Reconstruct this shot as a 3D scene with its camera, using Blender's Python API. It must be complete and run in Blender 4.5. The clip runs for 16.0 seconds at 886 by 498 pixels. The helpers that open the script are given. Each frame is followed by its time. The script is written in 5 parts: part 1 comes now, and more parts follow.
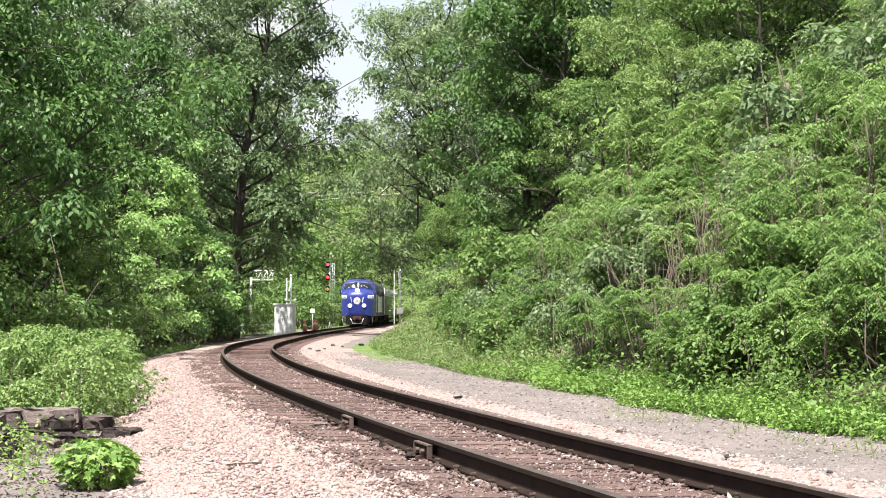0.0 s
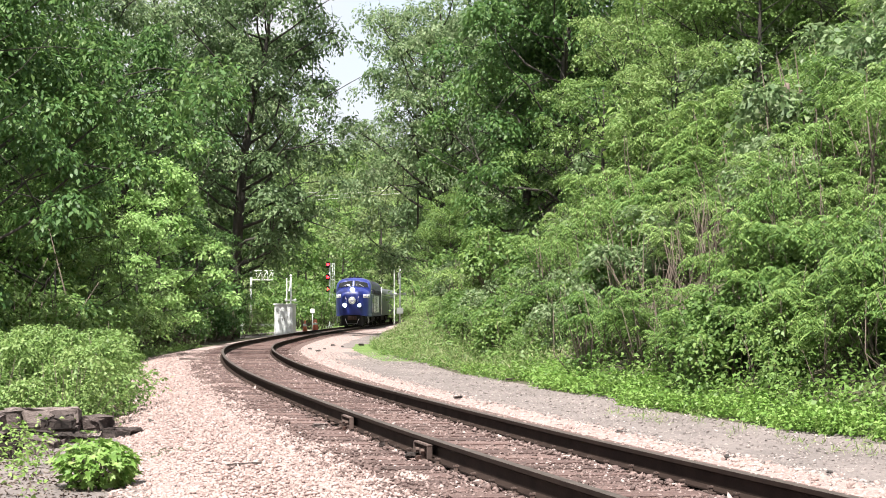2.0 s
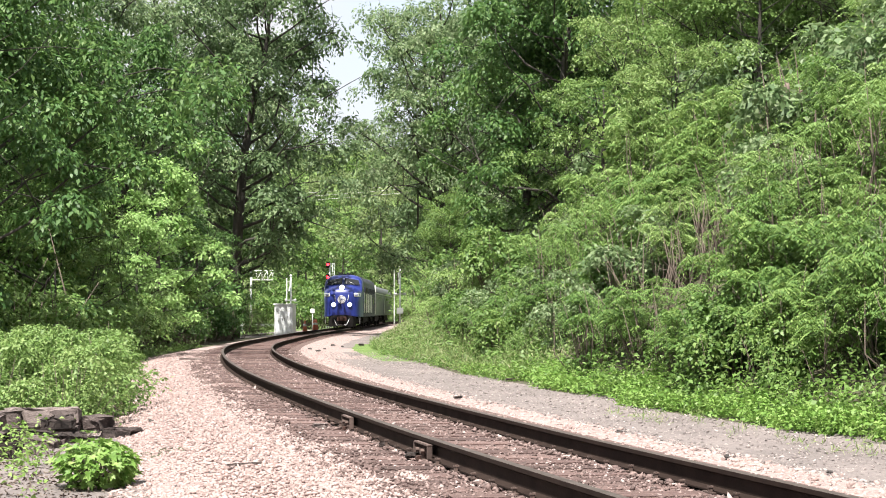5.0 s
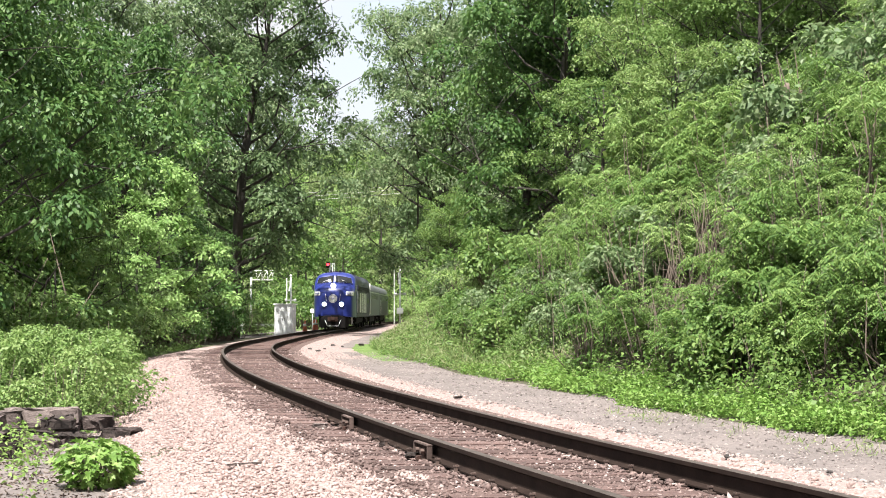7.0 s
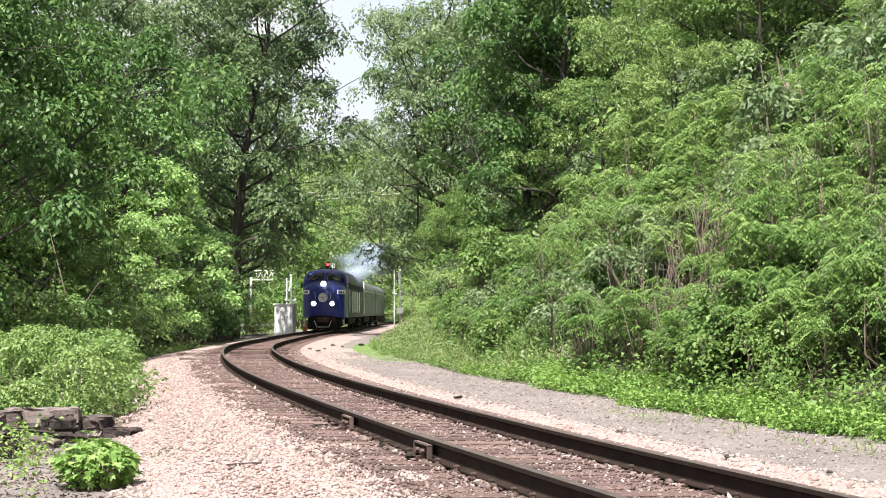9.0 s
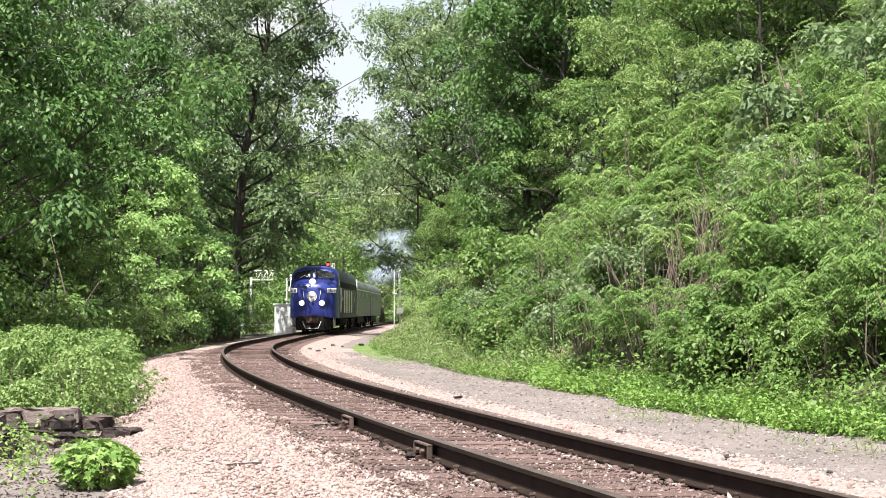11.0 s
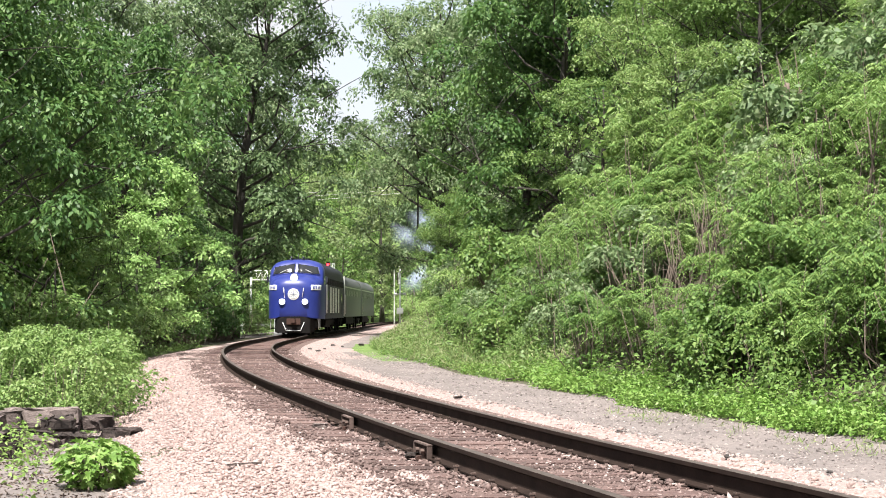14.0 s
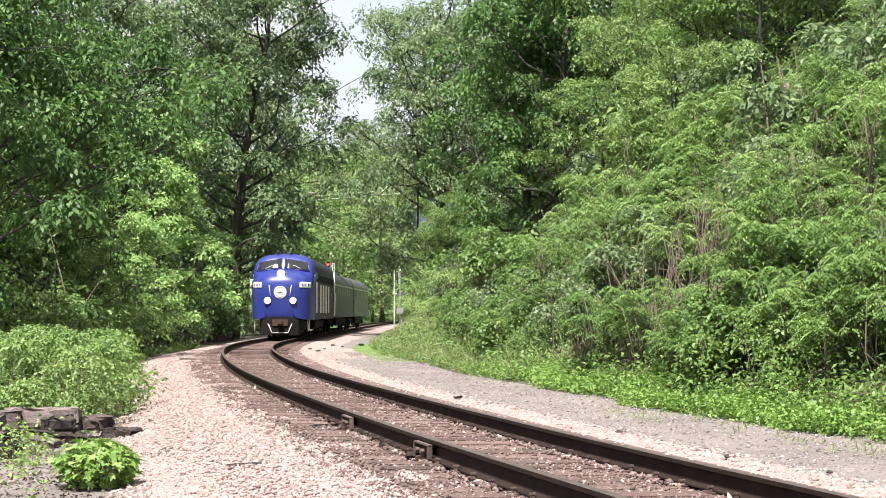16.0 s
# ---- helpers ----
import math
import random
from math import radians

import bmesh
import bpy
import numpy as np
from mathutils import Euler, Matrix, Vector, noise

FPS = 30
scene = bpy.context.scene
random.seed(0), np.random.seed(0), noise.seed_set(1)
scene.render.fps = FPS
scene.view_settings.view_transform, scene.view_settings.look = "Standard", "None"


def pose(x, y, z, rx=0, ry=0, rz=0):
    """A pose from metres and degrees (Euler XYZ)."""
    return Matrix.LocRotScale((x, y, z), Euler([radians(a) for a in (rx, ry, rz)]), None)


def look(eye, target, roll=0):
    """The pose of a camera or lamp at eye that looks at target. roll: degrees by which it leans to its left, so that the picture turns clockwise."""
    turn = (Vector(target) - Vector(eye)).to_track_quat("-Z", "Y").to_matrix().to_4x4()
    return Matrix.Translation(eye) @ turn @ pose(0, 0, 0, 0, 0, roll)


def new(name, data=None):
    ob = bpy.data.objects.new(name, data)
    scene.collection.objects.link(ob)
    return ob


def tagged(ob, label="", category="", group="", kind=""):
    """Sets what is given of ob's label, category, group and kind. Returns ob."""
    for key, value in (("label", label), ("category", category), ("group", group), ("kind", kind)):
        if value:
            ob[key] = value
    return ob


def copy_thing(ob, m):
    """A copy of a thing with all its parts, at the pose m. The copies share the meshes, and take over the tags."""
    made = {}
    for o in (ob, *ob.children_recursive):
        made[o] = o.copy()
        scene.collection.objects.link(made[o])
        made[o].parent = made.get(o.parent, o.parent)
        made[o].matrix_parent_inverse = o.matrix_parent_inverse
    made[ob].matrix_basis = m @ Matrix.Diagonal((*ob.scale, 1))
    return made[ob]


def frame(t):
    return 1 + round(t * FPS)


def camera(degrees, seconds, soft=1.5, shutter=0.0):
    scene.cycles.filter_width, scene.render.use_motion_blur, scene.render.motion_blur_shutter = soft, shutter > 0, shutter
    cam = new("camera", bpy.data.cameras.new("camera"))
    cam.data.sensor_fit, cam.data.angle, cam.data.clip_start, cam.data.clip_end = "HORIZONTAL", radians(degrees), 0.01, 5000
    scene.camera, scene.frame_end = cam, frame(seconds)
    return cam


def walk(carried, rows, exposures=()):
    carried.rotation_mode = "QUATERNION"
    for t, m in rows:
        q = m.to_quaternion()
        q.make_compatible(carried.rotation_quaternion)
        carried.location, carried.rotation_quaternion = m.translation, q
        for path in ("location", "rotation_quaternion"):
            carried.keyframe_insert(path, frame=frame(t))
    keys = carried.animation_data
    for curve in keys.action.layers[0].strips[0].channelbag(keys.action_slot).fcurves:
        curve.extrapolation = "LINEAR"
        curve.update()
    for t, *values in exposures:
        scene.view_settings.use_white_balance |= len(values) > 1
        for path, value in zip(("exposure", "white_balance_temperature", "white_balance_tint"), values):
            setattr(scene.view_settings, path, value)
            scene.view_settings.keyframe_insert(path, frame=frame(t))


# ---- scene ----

# ---------------------------------------------------------------- camera
CAM_Z = 1.14
cam = camera(31.27, 16.0, 1.0)
PITCH = 2.27
walk(cam, [(0.0, pose(0, 0, CAM_Z, 90 + PITCH, 0, 0)), (16.0, pose(0, 0, CAM_Z, 90 + PITCH, 0, 0))],
     exposures=[(0.0, 1.32), (16.0, 1.32)])

# ---------------------------------------------------------------- light
SUN_EL, SUN_AZ = radians(65), radians(200)      # azimuth clockwise from +y (north)
world = bpy.data.worlds.new("world")
scene.world = world
world.use_nodes = True
wn = world.node_tree.nodes
sky = wn.new("ShaderNodeTexSky")
sky.sky_type, sky.sun_disc = 'NISHITA', False
sky.sun_elevation, sky.sun_rotation = SUN_EL, SUN_AZ
sky.dust_density = 3.0
wn["Background"].inputs[1].default_value = 0.13
wl = world.node_tree.links
cloud = wn.new("ShaderNodeTexNoise")
cloud.inputs["Scale"].default_value, cloud.inputs["Detail"].default_value = 2.2, 5
wtc = wn.new("ShaderNodeTexCoord")
wl.new(wtc.outputs["Generated"], cloud.inputs["Vector"])
cloud_ramp = wn.new("ShaderNodeValToRGB")
cloud_ramp.color_ramp.elements[0].position, cloud_ramp.color_ramp.elements[1].position = 0.24, 0.44
wl.new(cloud.outputs[0], cloud_ramp.inputs[0])
cloud_mix = wn.new("ShaderNodeMix")
cloud_mix.data_type = 'RGBA'
wl.new(cloud_ramp.outputs[0], cloud_mix.inputs[0])
wl.new(sky.outputs[0], cloud_mix.inputs[6])
cloud_mix.inputs[7].default_value = (2.9, 2.95, 3.1, 1)      # bright white cumulus
wl.new(cloud_mix.outputs[2], wn["Background"].inputs[0])
sun_data = bpy.data.lights.new("sun", 'SUN')
sun_data.energy, sun_data.angle, sun_data.color = 5.0, radians(0.5), (1.0, 0.955, 0.88)
sun = new("sun", sun_data)
sun_from = Vector((math.sin(SUN_AZ) * math.cos(SUN_EL), math.cos(SUN_AZ) * math.cos(SUN_EL), math.sin(SUN_EL)))
sun.matrix_basis = look(sun_from * 60, (0, 0, 0))


# ---------------------------------------------------------------- materials
def mat(name, rough=0.7, metal=0.0):
    m = bpy.data.materials.new(name)
    m.use_nodes = True
    b = m.node_tree.nodes["Principled BSDF"]
    b.inputs["Roughness"].default_value, b.inputs["Metallic"].default_value = rough, metal
    return m, m.node_tree.nodes, m.node_tree.links, b


def ramp(n, stops):
    r = n.new("ShaderNodeValToRGB")
    while len(r.color_ramp.elements) < len(stops):
        r.color_ramp.elements.new(0.5)
    for e, (p, c) in zip(r.color_ramp.elements, stops):
        e.position, e.color = p, (*c, 1)
    return r


def noisy(name, stops, scale=4.0, fine=60.0, rough=0.8, metal=0.0, bump=0.3, depth=0.01, vary=0.0, stretch=None, mixfine=0.4):
    """A worn surface: a colour ramp over coarse and fine noise, with relief."""
    m, n, l, b = mat(name, rough, metal)
    tc = n.new("ShaderNodeTexCoord")
    src = tc.outputs["Object"]
    if stretch:
        mp = n.new("ShaderNodeMapping")
        mp.inputs["Scale"].default_value = stretch
        l.new(src, mp.inputs[0])
        src = mp.outputs[0]
    a = n.new("ShaderNodeTexNoise"); a.inputs["Scale"].default_value = scale; a.inputs["Detail"].default_value = 6
    c = n.new("ShaderNodeTexNoise"); c.inputs["Scale"].default_value = fine; c.inputs["Detail"].default_value = 4
    l.new(src, a.inputs["Vector"]); l.new(src, c.inputs["Vector"])
    mx = n.new("ShaderNodeMix"); mx.inputs[0].default_value = mixfine
    l.new(a.outputs[0], mx.inputs[2]); l.new(c.outputs[0], mx.inputs[3])
    val = mx.outputs[0]
    if vary:
        oi = n.new("ShaderNodeObjectInfo")
        ma = n.new("ShaderNodeMath"); ma.operation = 'MULTIPLY_ADD'
        ma.inputs[1].default_value = vary
        l.new(oi.outputs["Random"], ma.inputs[0])
        sb = n.new("ShaderNodeMath"); sb.operation = 'SUBTRACT'; sb.inputs[1].default_value = vary / 2
        l.new(val, sb.inputs[0]); l.new(sb.outputs[0], ma.inputs[2])
        val = ma.outputs[0]
    r = ramp(n, stops)
    l.new(val, r.inputs[0]); l.new(r.outputs[0], b.inputs["Base Color"])
    if bump:
        bp = n.new("ShaderNodeBump"); bp.inputs["Strength"].default_value = bump; bp.inputs["Distance"].default_value = depth
        l.new(c.outputs[0], bp.inputs["Height"]); l.new(bp.outputs[0], b.inputs["Normal"])
    return m


def islands(name, stops, rough=0.8, spread=0.0):
    """Colour by piece for joined loose pieces."""
    m, n, l, b = mat(name, rough)
    g = n.new("ShaderNodeNewGeometry")
    r = ramp(n, stops)
    l.new(g.outputs["Random Per Island"], r.inputs[0])
    nz = n.new("ShaderNodeTexNoise"); nz.inputs["Scale"].default_value = 90
    tc = n.new("ShaderNodeTexCoord"); l.new(tc.outputs["Object"], nz.inputs["Vector"])
    mx = n.new("ShaderNodeMix"); mx.data_type, mx.blend_type = 'RGBA', 'OVERLAY'
    mx.inputs[0].default_value = 0.5
    l.new(r.outputs[0], mx.inputs[6]); l.new(nz.outputs[0], mx.inputs[7])
    l.new(mx.outputs[2], b.inputs["Base Color"])
    return m


def leafy(name, stops, gloss=0.5, through_light=0.28, tint=0.3):
    """Leaves: colour varies leaf by leaf and plant by plant; light shines through."""
    m, n, l, b = mat(name, gloss)
    b.inputs["Specular IOR Level"].default_value = 0.3
    g = n.new("ShaderNodeNewGeometry")
    oi = n.new("ShaderNodeObjectInfo")
    mx = n.new("ShaderNodeMix"); mx.inputs[0].default_value = tint
    l.new(g.outputs["Random Per Island"], mx.inputs[2]); l.new(oi.outputs["Random"], mx.inputs[3])
    r = ramp(n, stops)
    l.new(mx.outputs[0], r.inputs[0]); l.new(r.outputs[0], b.inputs["Base Color"])
    t = n.new("ShaderNodeBsdfTranslucent")
    hs = n.new("ShaderNodeHueSaturation"); hs.inputs["Hue"].default_value = 0.495; hs.inputs["Saturation"].default_value = 1.0; hs.inputs["Value"].default_value = 1.45
    l.new(r.outputs[0], hs.inputs["Color"]); l.new(hs.outputs[0], t.inputs[0])
    s = n.new("ShaderNodeMixShader"); s.inputs[0].default_value = through_light
    l.new(b.outputs[0], s.inputs[1]); l.new(t.outputs[0], s.inputs[2])
    l.new(s.outputs[0], n["Material Output"].inputs[0])
    return m


def plain(name, c, rough=0.5, metal=0.0):
    return noisy(name, [(0.3, tuple(v * 0.85 for v in c)), (0.7, c)], 3, 40, rough, metal, 0.08, 0.002)


def glow(name, c, strength):
    m, n, l, b = mat(name)
    b.inputs["Base Color"].default_value = (*c, 1)
    b.inputs["Emission Color"].default_value, b.inputs["Emission Strength"].default_value = (*c, 1), strength
    return m


M_SOIL = noisy("leaf_litter_soil", [(0.3, (0.035, 0.03, 0.018)), (0.5, (0.06, 0.055, 0.03)), (0.7, (0.05, 0.075, 0.025))], 0.7, 9, 0.95, 0, 0.8, 0.05)
M_BALLAST = noisy("ballast_bed", [(0.3, (0.13, 0.092, 0.085)), (0.5, (0.28, 0.21, 0.198)), (0.68, (0.42, 0.33, 0.315))], 3, 24, 0.9, 0, 0.9, 0.04, mixfine=0.75)
M_CRIB = noisy("crib_gravel", [(0.3, (0.047, 0.029, 0.025)), (0.5, (0.104, 0.066, 0.059)), (0.7, (0.178, 0.118, 0.108))], 2, 24, 0.9, 0, 0.9, 0.03, mixfine=0.7)
M_GRAVEL = noisy("path_gravel", [(0.3, (0.08, 0.068, 0.066)), (0.5, (0.15, 0.127, 0.122)), (0.7, (0.25, 0.212, 0.203))], 0.9, 26, 0.95, 0, 0.7, 0.02, mixfine=0.6)
M_LAWN = noisy("short_grass", [(0.3, (0.06, 0.1, 0.02)), (0.6, (0.12, 0.19, 0.045)), (0.75, (0.2, 0.2, 0.09))], 0.8, 18, 0.95, 0, 0.8, 0.05)
M_STONE = islands("ballast_stone", [(0.0, (0.17, 0.12, 0.11)), (0.2, (0.27, 0.195, 0.178)), (0.6, (0.345, 0.255, 0.238)), (0.95, (0.4, 0.312, 0.293)), (1.0, (0.19, 0.17, 0.168))])
M_CRIBSTONE = islands("crib_stone", [(0, (0.069, 0.045, 0.040)), (0.6, (0.155, 0.105, 0.097)), (0.88, (0.232, 0.168, 0.155)), (1, (0.413, 0.336, 0.323))])
M_PATHSTONE = islands("path_stone", [(0.0, (0.09, 0.076, 0.074)), (0.5, (0.195, 0.165, 0.158)), (1.0, (0.38, 0.33, 0.315))])
M_TIE = noisy("weathered_tie_wood", [(0.25, (0.041, 0.024, 0.021)), (0.5, (0.109, 0.066, 0.060)), (0.75, (0.199, 0.130, 0.117))], 3, 30, 0.9, 0, 0.8, 0.012, vary=0.35, stretch=(1, 9, 9))
M_OLDWOOD = noisy("old_grey_timber", [(0.25, (0.018, 0.013, 0.011)), (0.5, (0.083, 0.061, 0.057)), (0.72, (0.223, 0.180, 0.168))], 3, 30, 0.9, 0, 0.9, 0.02, vary=0.4, stretch=(1, 8, 8))
M_RAIL = noisy("rusty_rail_side", [(0.3, (0.014, 0.009, 0.008)), (0.7, (0.034, 0.023, 0.019))], 5, 60, 0.95, 0.0, 0.3, 0.004)
M_RAIL.node_tree.nodes["Principled BSDF"].inputs["Specular IOR Level"].default_value = 0.1
M_RAILTOP = noisy("worn_rail_head", [(0.3, (0.045, 0.034, 0.029)), (0.7, (0.095, 0.076, 0.066))], 6, 80, 0.65, 0.3, 0.1, 0.001)
M_PLATE = noisy("rusty_plate", [(0.3, (0.05, 0.033, 0.028)), (0.7, (0.125, 0.086, 0.074))], 8, 60, 0.9, 0.0, 0.4, 0.004, vary=0.3)
M_BARK = noisy("bark", [(0.3, (0.022, 0.020, 0.016)), (0.6, (0.064, 0.056, 0.048)), (0.8, (0.112, 0.101, 0.092))], 3, 22, 0.95, 0, 0.9, 0.03, stretch=(4, 4, 0.8))
M_TWIG = noisy("dry_stems", [(0.3, (0.06, 0.045, 0.036)), (0.7, (0.18, 0.14, 0.115))], 3, 30, 0.9, 0, 0.4, 0.01)
M_ROCK = noisy("dark_rock", [(0.3, (0.04, 0.035, 0.034)), (0.7, (0.13, 0.115, 0.11))], 5, 40, 0.9, 0, 0.8, 0.02)
M_DEADWOOD = noisy("dead_pale_wood", [(0.3, (0.08, 0.06, 0.048)), (0.7, (0.2, 0.155, 0.128))], 3, 25, 0.9, 0, 0.6, 0.02, stretch=(4, 4, 0.8))
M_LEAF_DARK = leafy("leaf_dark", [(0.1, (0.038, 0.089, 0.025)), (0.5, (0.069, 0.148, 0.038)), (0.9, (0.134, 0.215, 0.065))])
M_LEAF_MID = leafy("leaf_mid", [(0.1, (0.053, 0.111, 0.025)), (0.5, (0.102, 0.185, 0.045)), (0.9, (0.190, 0.275, 0.081))])
M_LEAF_LIGHT = leafy("leaf_light", [(0.1, (0.083, 0.152, 0.035)), (0.5, (0.139, 0.229, 0.063)), (0.9, (0.248, 0.332, 0.122))])
M_LEAF_GREY = leafy("leaf_silver", [(0.1, (0.073, 0.124, 0.053)), (0.5, (0.123, 0.192, 0.081)), (0.9, (0.237, 0.297, 0.162))])
M_LEAF_PALE = leafy("leaf_pale", [(0.1, (0.125, 0.231, 0.060)), (0.5, (0.213, 0.352, 0.104)), (0.9, (0.352, 0.485, 0.201))])
# distance haze is mixed into this leaf colour: lighter and greyer green
M_LEAF_FAR_HAZE = leafy("leaf_far_hazed", [(0.1, (0.093, 0.137, 0.052)), (0.5, (0.147, 0.201, 0.080)), (0.9, (0.224, 0.281, 0.122))])
M_WEED = leafy("weed_leaf", [(0.1, (0.091, 0.186, 0.032)), (0.5, (0.158, 0.276, 0.059)), (0.9, (0.257, 0.363, 0.116))])
M_GRASS = leafy("grass_blade", [(0.1, (0.098, 0.160, 0.050)), (0.6, (0.186, 0.250, 0.092)), (1.0, (0.371, 0.330, 0.225))])
M_BLUE = plain("royal_blue_paint", (0.02, 0.033, 0.2), 0.36)
M_NAVY = plain("navy_roof_paint", (0.018, 0.02, 0.04), 0.6)
M_BLACK = plain("black_underframe", (0.012, 0.011, 0.011), 0.85)
M_BLACK.node_tree.nodes["Principled BSDF"].inputs["Specular IOR Level"].default_value = 0.15
M_WHITE = plain("white_paint", (0.8, 0.8, 0.78), 0.4)
M_SILVER = plain("silver_grille", (0.5, 0.5, 0.49), 0.32, 0.8)
M_SIDE = plain("dark_grey_side", (0.02, 0.022, 0.03), 0.6)
M_COACHGLASS = plain("coach_window_glass", (0.02, 0.022, 0.024), 0.3)
M_COACH = plain("grey_coach_paint", (0.1, 0.108, 0.108), 0.55, 0.15)
M_CABINET = plain("aluminium_cabinet", (0.88, 0.89, 0.9), 0.5, 0.0)
M_GREYMETAL = plain("galvanised_steel", (0.5, 0.51, 0.52), 0.45, 0.6)
M_ORANGE = plain("orange_plastic", (0.62, 0.17, 0.09), 0.6)
M_WIRE = plain("power_cable", (0.55, 0.55, 0.53), 0.5)
M_RUSTBROWN = plain("rusty_brown_iron", (0.06, 0.028, 0.02), 0.8)
M_GLASS, _n, _l, _b = mat("dark_cab_glass", 0.06)
_b.inputs["Base Color"].default_value = (0.02, 0.022, 0.025, 1)
M_HEADLIGHT = glow("headlight_glow", (1.0, 0.9, 0.78), 40)
M_REDLIGHT = glow("red_signal_glow", (1.0, 0.02, 0.03), 5)


# ---------------------------------------------------------------- mesh helpers
def mesh_from(name, verts, faces, mats, smooth=False, index=None):
    me = bpy.data.meshes.new(name)
    me.from_pydata([tuple(v) for v in verts], [], faces)
    for m in (mats if isinstance(mats, (list, tuple)) else [mats]):
        me.materials.append(m)
    if index is not None:
        me.polygons.foreach_set("material_index", index)
    if smooth:
        me.polygons.foreach_set("use_smooth", [True] * len(me.polygons))
    me.update()
    return me


def quads(name, verts, material):
    """Fast mesh of loose quads; verts is (n, 4, 3)."""
    n = len(verts)
    me = bpy.data.meshes.new(name)
    me.vertices.add(4 * n); me.vertices.foreach_set("co", np.asarray(verts, np.float32).ravel())
    me.loops.add(4 * n); me.loops.foreach_set("vertex_index", np.arange(4 * n, dtype=np.int32))
    me.polygons.add(n)
    me.polygons.foreach_set("loop_start", np.arange(0, 4 * n, 4, dtype=np.int32))
    me.materials.append(material)
    me.update(calc_edges=True)
    return me


def part(name, bm, material, parent, label=""):
    """One mesh object under a thing or a part. bm: a bmesh or a mesh."""
    if isinstance(bm, bmesh.types.BMesh):
        me = bpy.data.meshes.new(name)
        bm.to_mesh(me); bm.free()
        if material:
            me.materials.append(material)
    else:
        me = bm
    ob = new(name, me)
    ob.parent = parent
    return tagged(ob, label) if label else ob


def box(x0, x1, y0, y1, z0, z1, bevel=0.0):
    bm = bmesh.new()
    bmesh.ops.create_cube(bm, size=1)
    for v in bm.verts:
        v.co = Vector((x0 + (v.co.x + 0.5) * (x1 - x0), y0 + (v.co.y + 0.5) * (y1 - y0), z0 + (v.co.z + 0.5) * (z1 - z0)))
    if bevel:
        bmesh.ops.bevel(bm, geom=bm.edges[:], offset=bevel, segments=2, affect='EDGES')
    return bm


def tube_data(pts, radii, sides=8, closed=True):
    pts = [Vector(p) for p in pts]
    verts, faces = [], []
    up = Vector((0, 0, 1))
    for i, p in enumerate(pts):
        d = (pts[min(i + 1, len(pts) - 1)] - pts[max(i - 1, 0)]).normalized()
        a = d.orthogonal() if abs(d.z) > 0.9 else d.cross(up)
        a = a.normalized()
        if i and abs(d.z) > 0.9:
            a = (prev - d * prev.dot(d)).normalized()
        prev = a
        b = d.cross(a)
        for k in range(sides):
            t = 2 * math.pi * k / sides
            verts.append(p + (a * math.cos(t) + b * math.sin(t)) * radii[i])
    for i in range(len(pts) - 1):
        for k in range(sides):
            k2 = (k + 1) % sides
            faces.append((i * sides + k, i * sides + k2, (i + 1) * sides + k2, (i + 1) * sides + k))
    if closed:
        faces.append(tuple(range(sides))[::-1])
        faces.append(tuple(range((len(pts) - 1) * sides, len(pts) * sides)))
    return verts, faces


def tube(name, pts, radii, material, sides=8, smooth=True):
    if not isinstance(radii, (list, tuple)):
        radii = [radii] * len(pts)
    v, f = tube_data(pts, radii, sides)
    return mesh_from(name, v, f, material, smooth)


def merged(name, tubes, material, smooth=True):
    V, F = [], []
    for v, f in tubes:
        o = len(V)
        V += v
        F += [tuple(i + o for i in q) for q in f]
    return mesh_from(name, V, F, material, smooth)


def empty(name, m=None):
    ob = new(name)
    if m is not None:
        ob.matrix_basis = m
    return ob


# ---------------------------------------------------------------- the plan: the track's line and the lie of the land
LINE = np.array([(6, 2.78), (10, 1.7), (14, 0.64), (20, -0.81), (30, -2.99), (40, -4.76), (50, -6.13), (60, -7.14), (70, -7.87), (84, -8.47), (95, -8.64), (110, -8.6),
                 (125, -8.42), (145, -8.15), (170, -7.9), (200, -7.2), (240, -2.0), (300, 16.0)], float)


def bend_of_line():
    """Second derivatives of the natural cubic spline through LINE."""
    n, h = len(LINE), np.diff(LINE[:, 0])
    a, b = np.eye(n), np.zeros(n)
    d = np.diff(LINE[:, 1]) / h
    for i in range(1, n - 1):
        a[i, i - 1], a[i, i], a[i, i + 1] = h[i - 1], 2 * (h[i - 1] + h[i]), h[i]
        b[i] = 6 * (d[i] - d[i - 1])
    return np.linalg.solve(a, b)


BEND = bend_of_line().tolist()
KNOT_Y, KNOT_X = LINE[:, 0].tolist(), LINE[:, 1].tolist()


def cx(y):
    """The track's centre line, x at y."""
    if y <= 6:
        return KNOT_X[0] + (6 - y) * 0.27
    if y >= 300:
        return KNOT_X[-1] + (y - 300) * 0.33
    i = 0
    while KNOT_Y[i + 1] < y:
        i += 1
    d = KNOT_Y[i + 1] - KNOT_Y[i]
    a, c = (KNOT_Y[i + 1] - y) / d, (y - KNOT_Y[i]) / d
    return a * KNOT_X[i] + c * KNOT_X[i + 1] + ((a ** 3 - a) * BEND[i] + (c ** 3 - c) * BEND[i + 1]) * d * d / 6


def smooth01(t):
    t = min(max(t, 0), 1)
    return t * t * (3 - 2 * t)


def rz(y):
    """Height of the rail head."""
    return -0.23 * smooth01((y - 40) / 45)


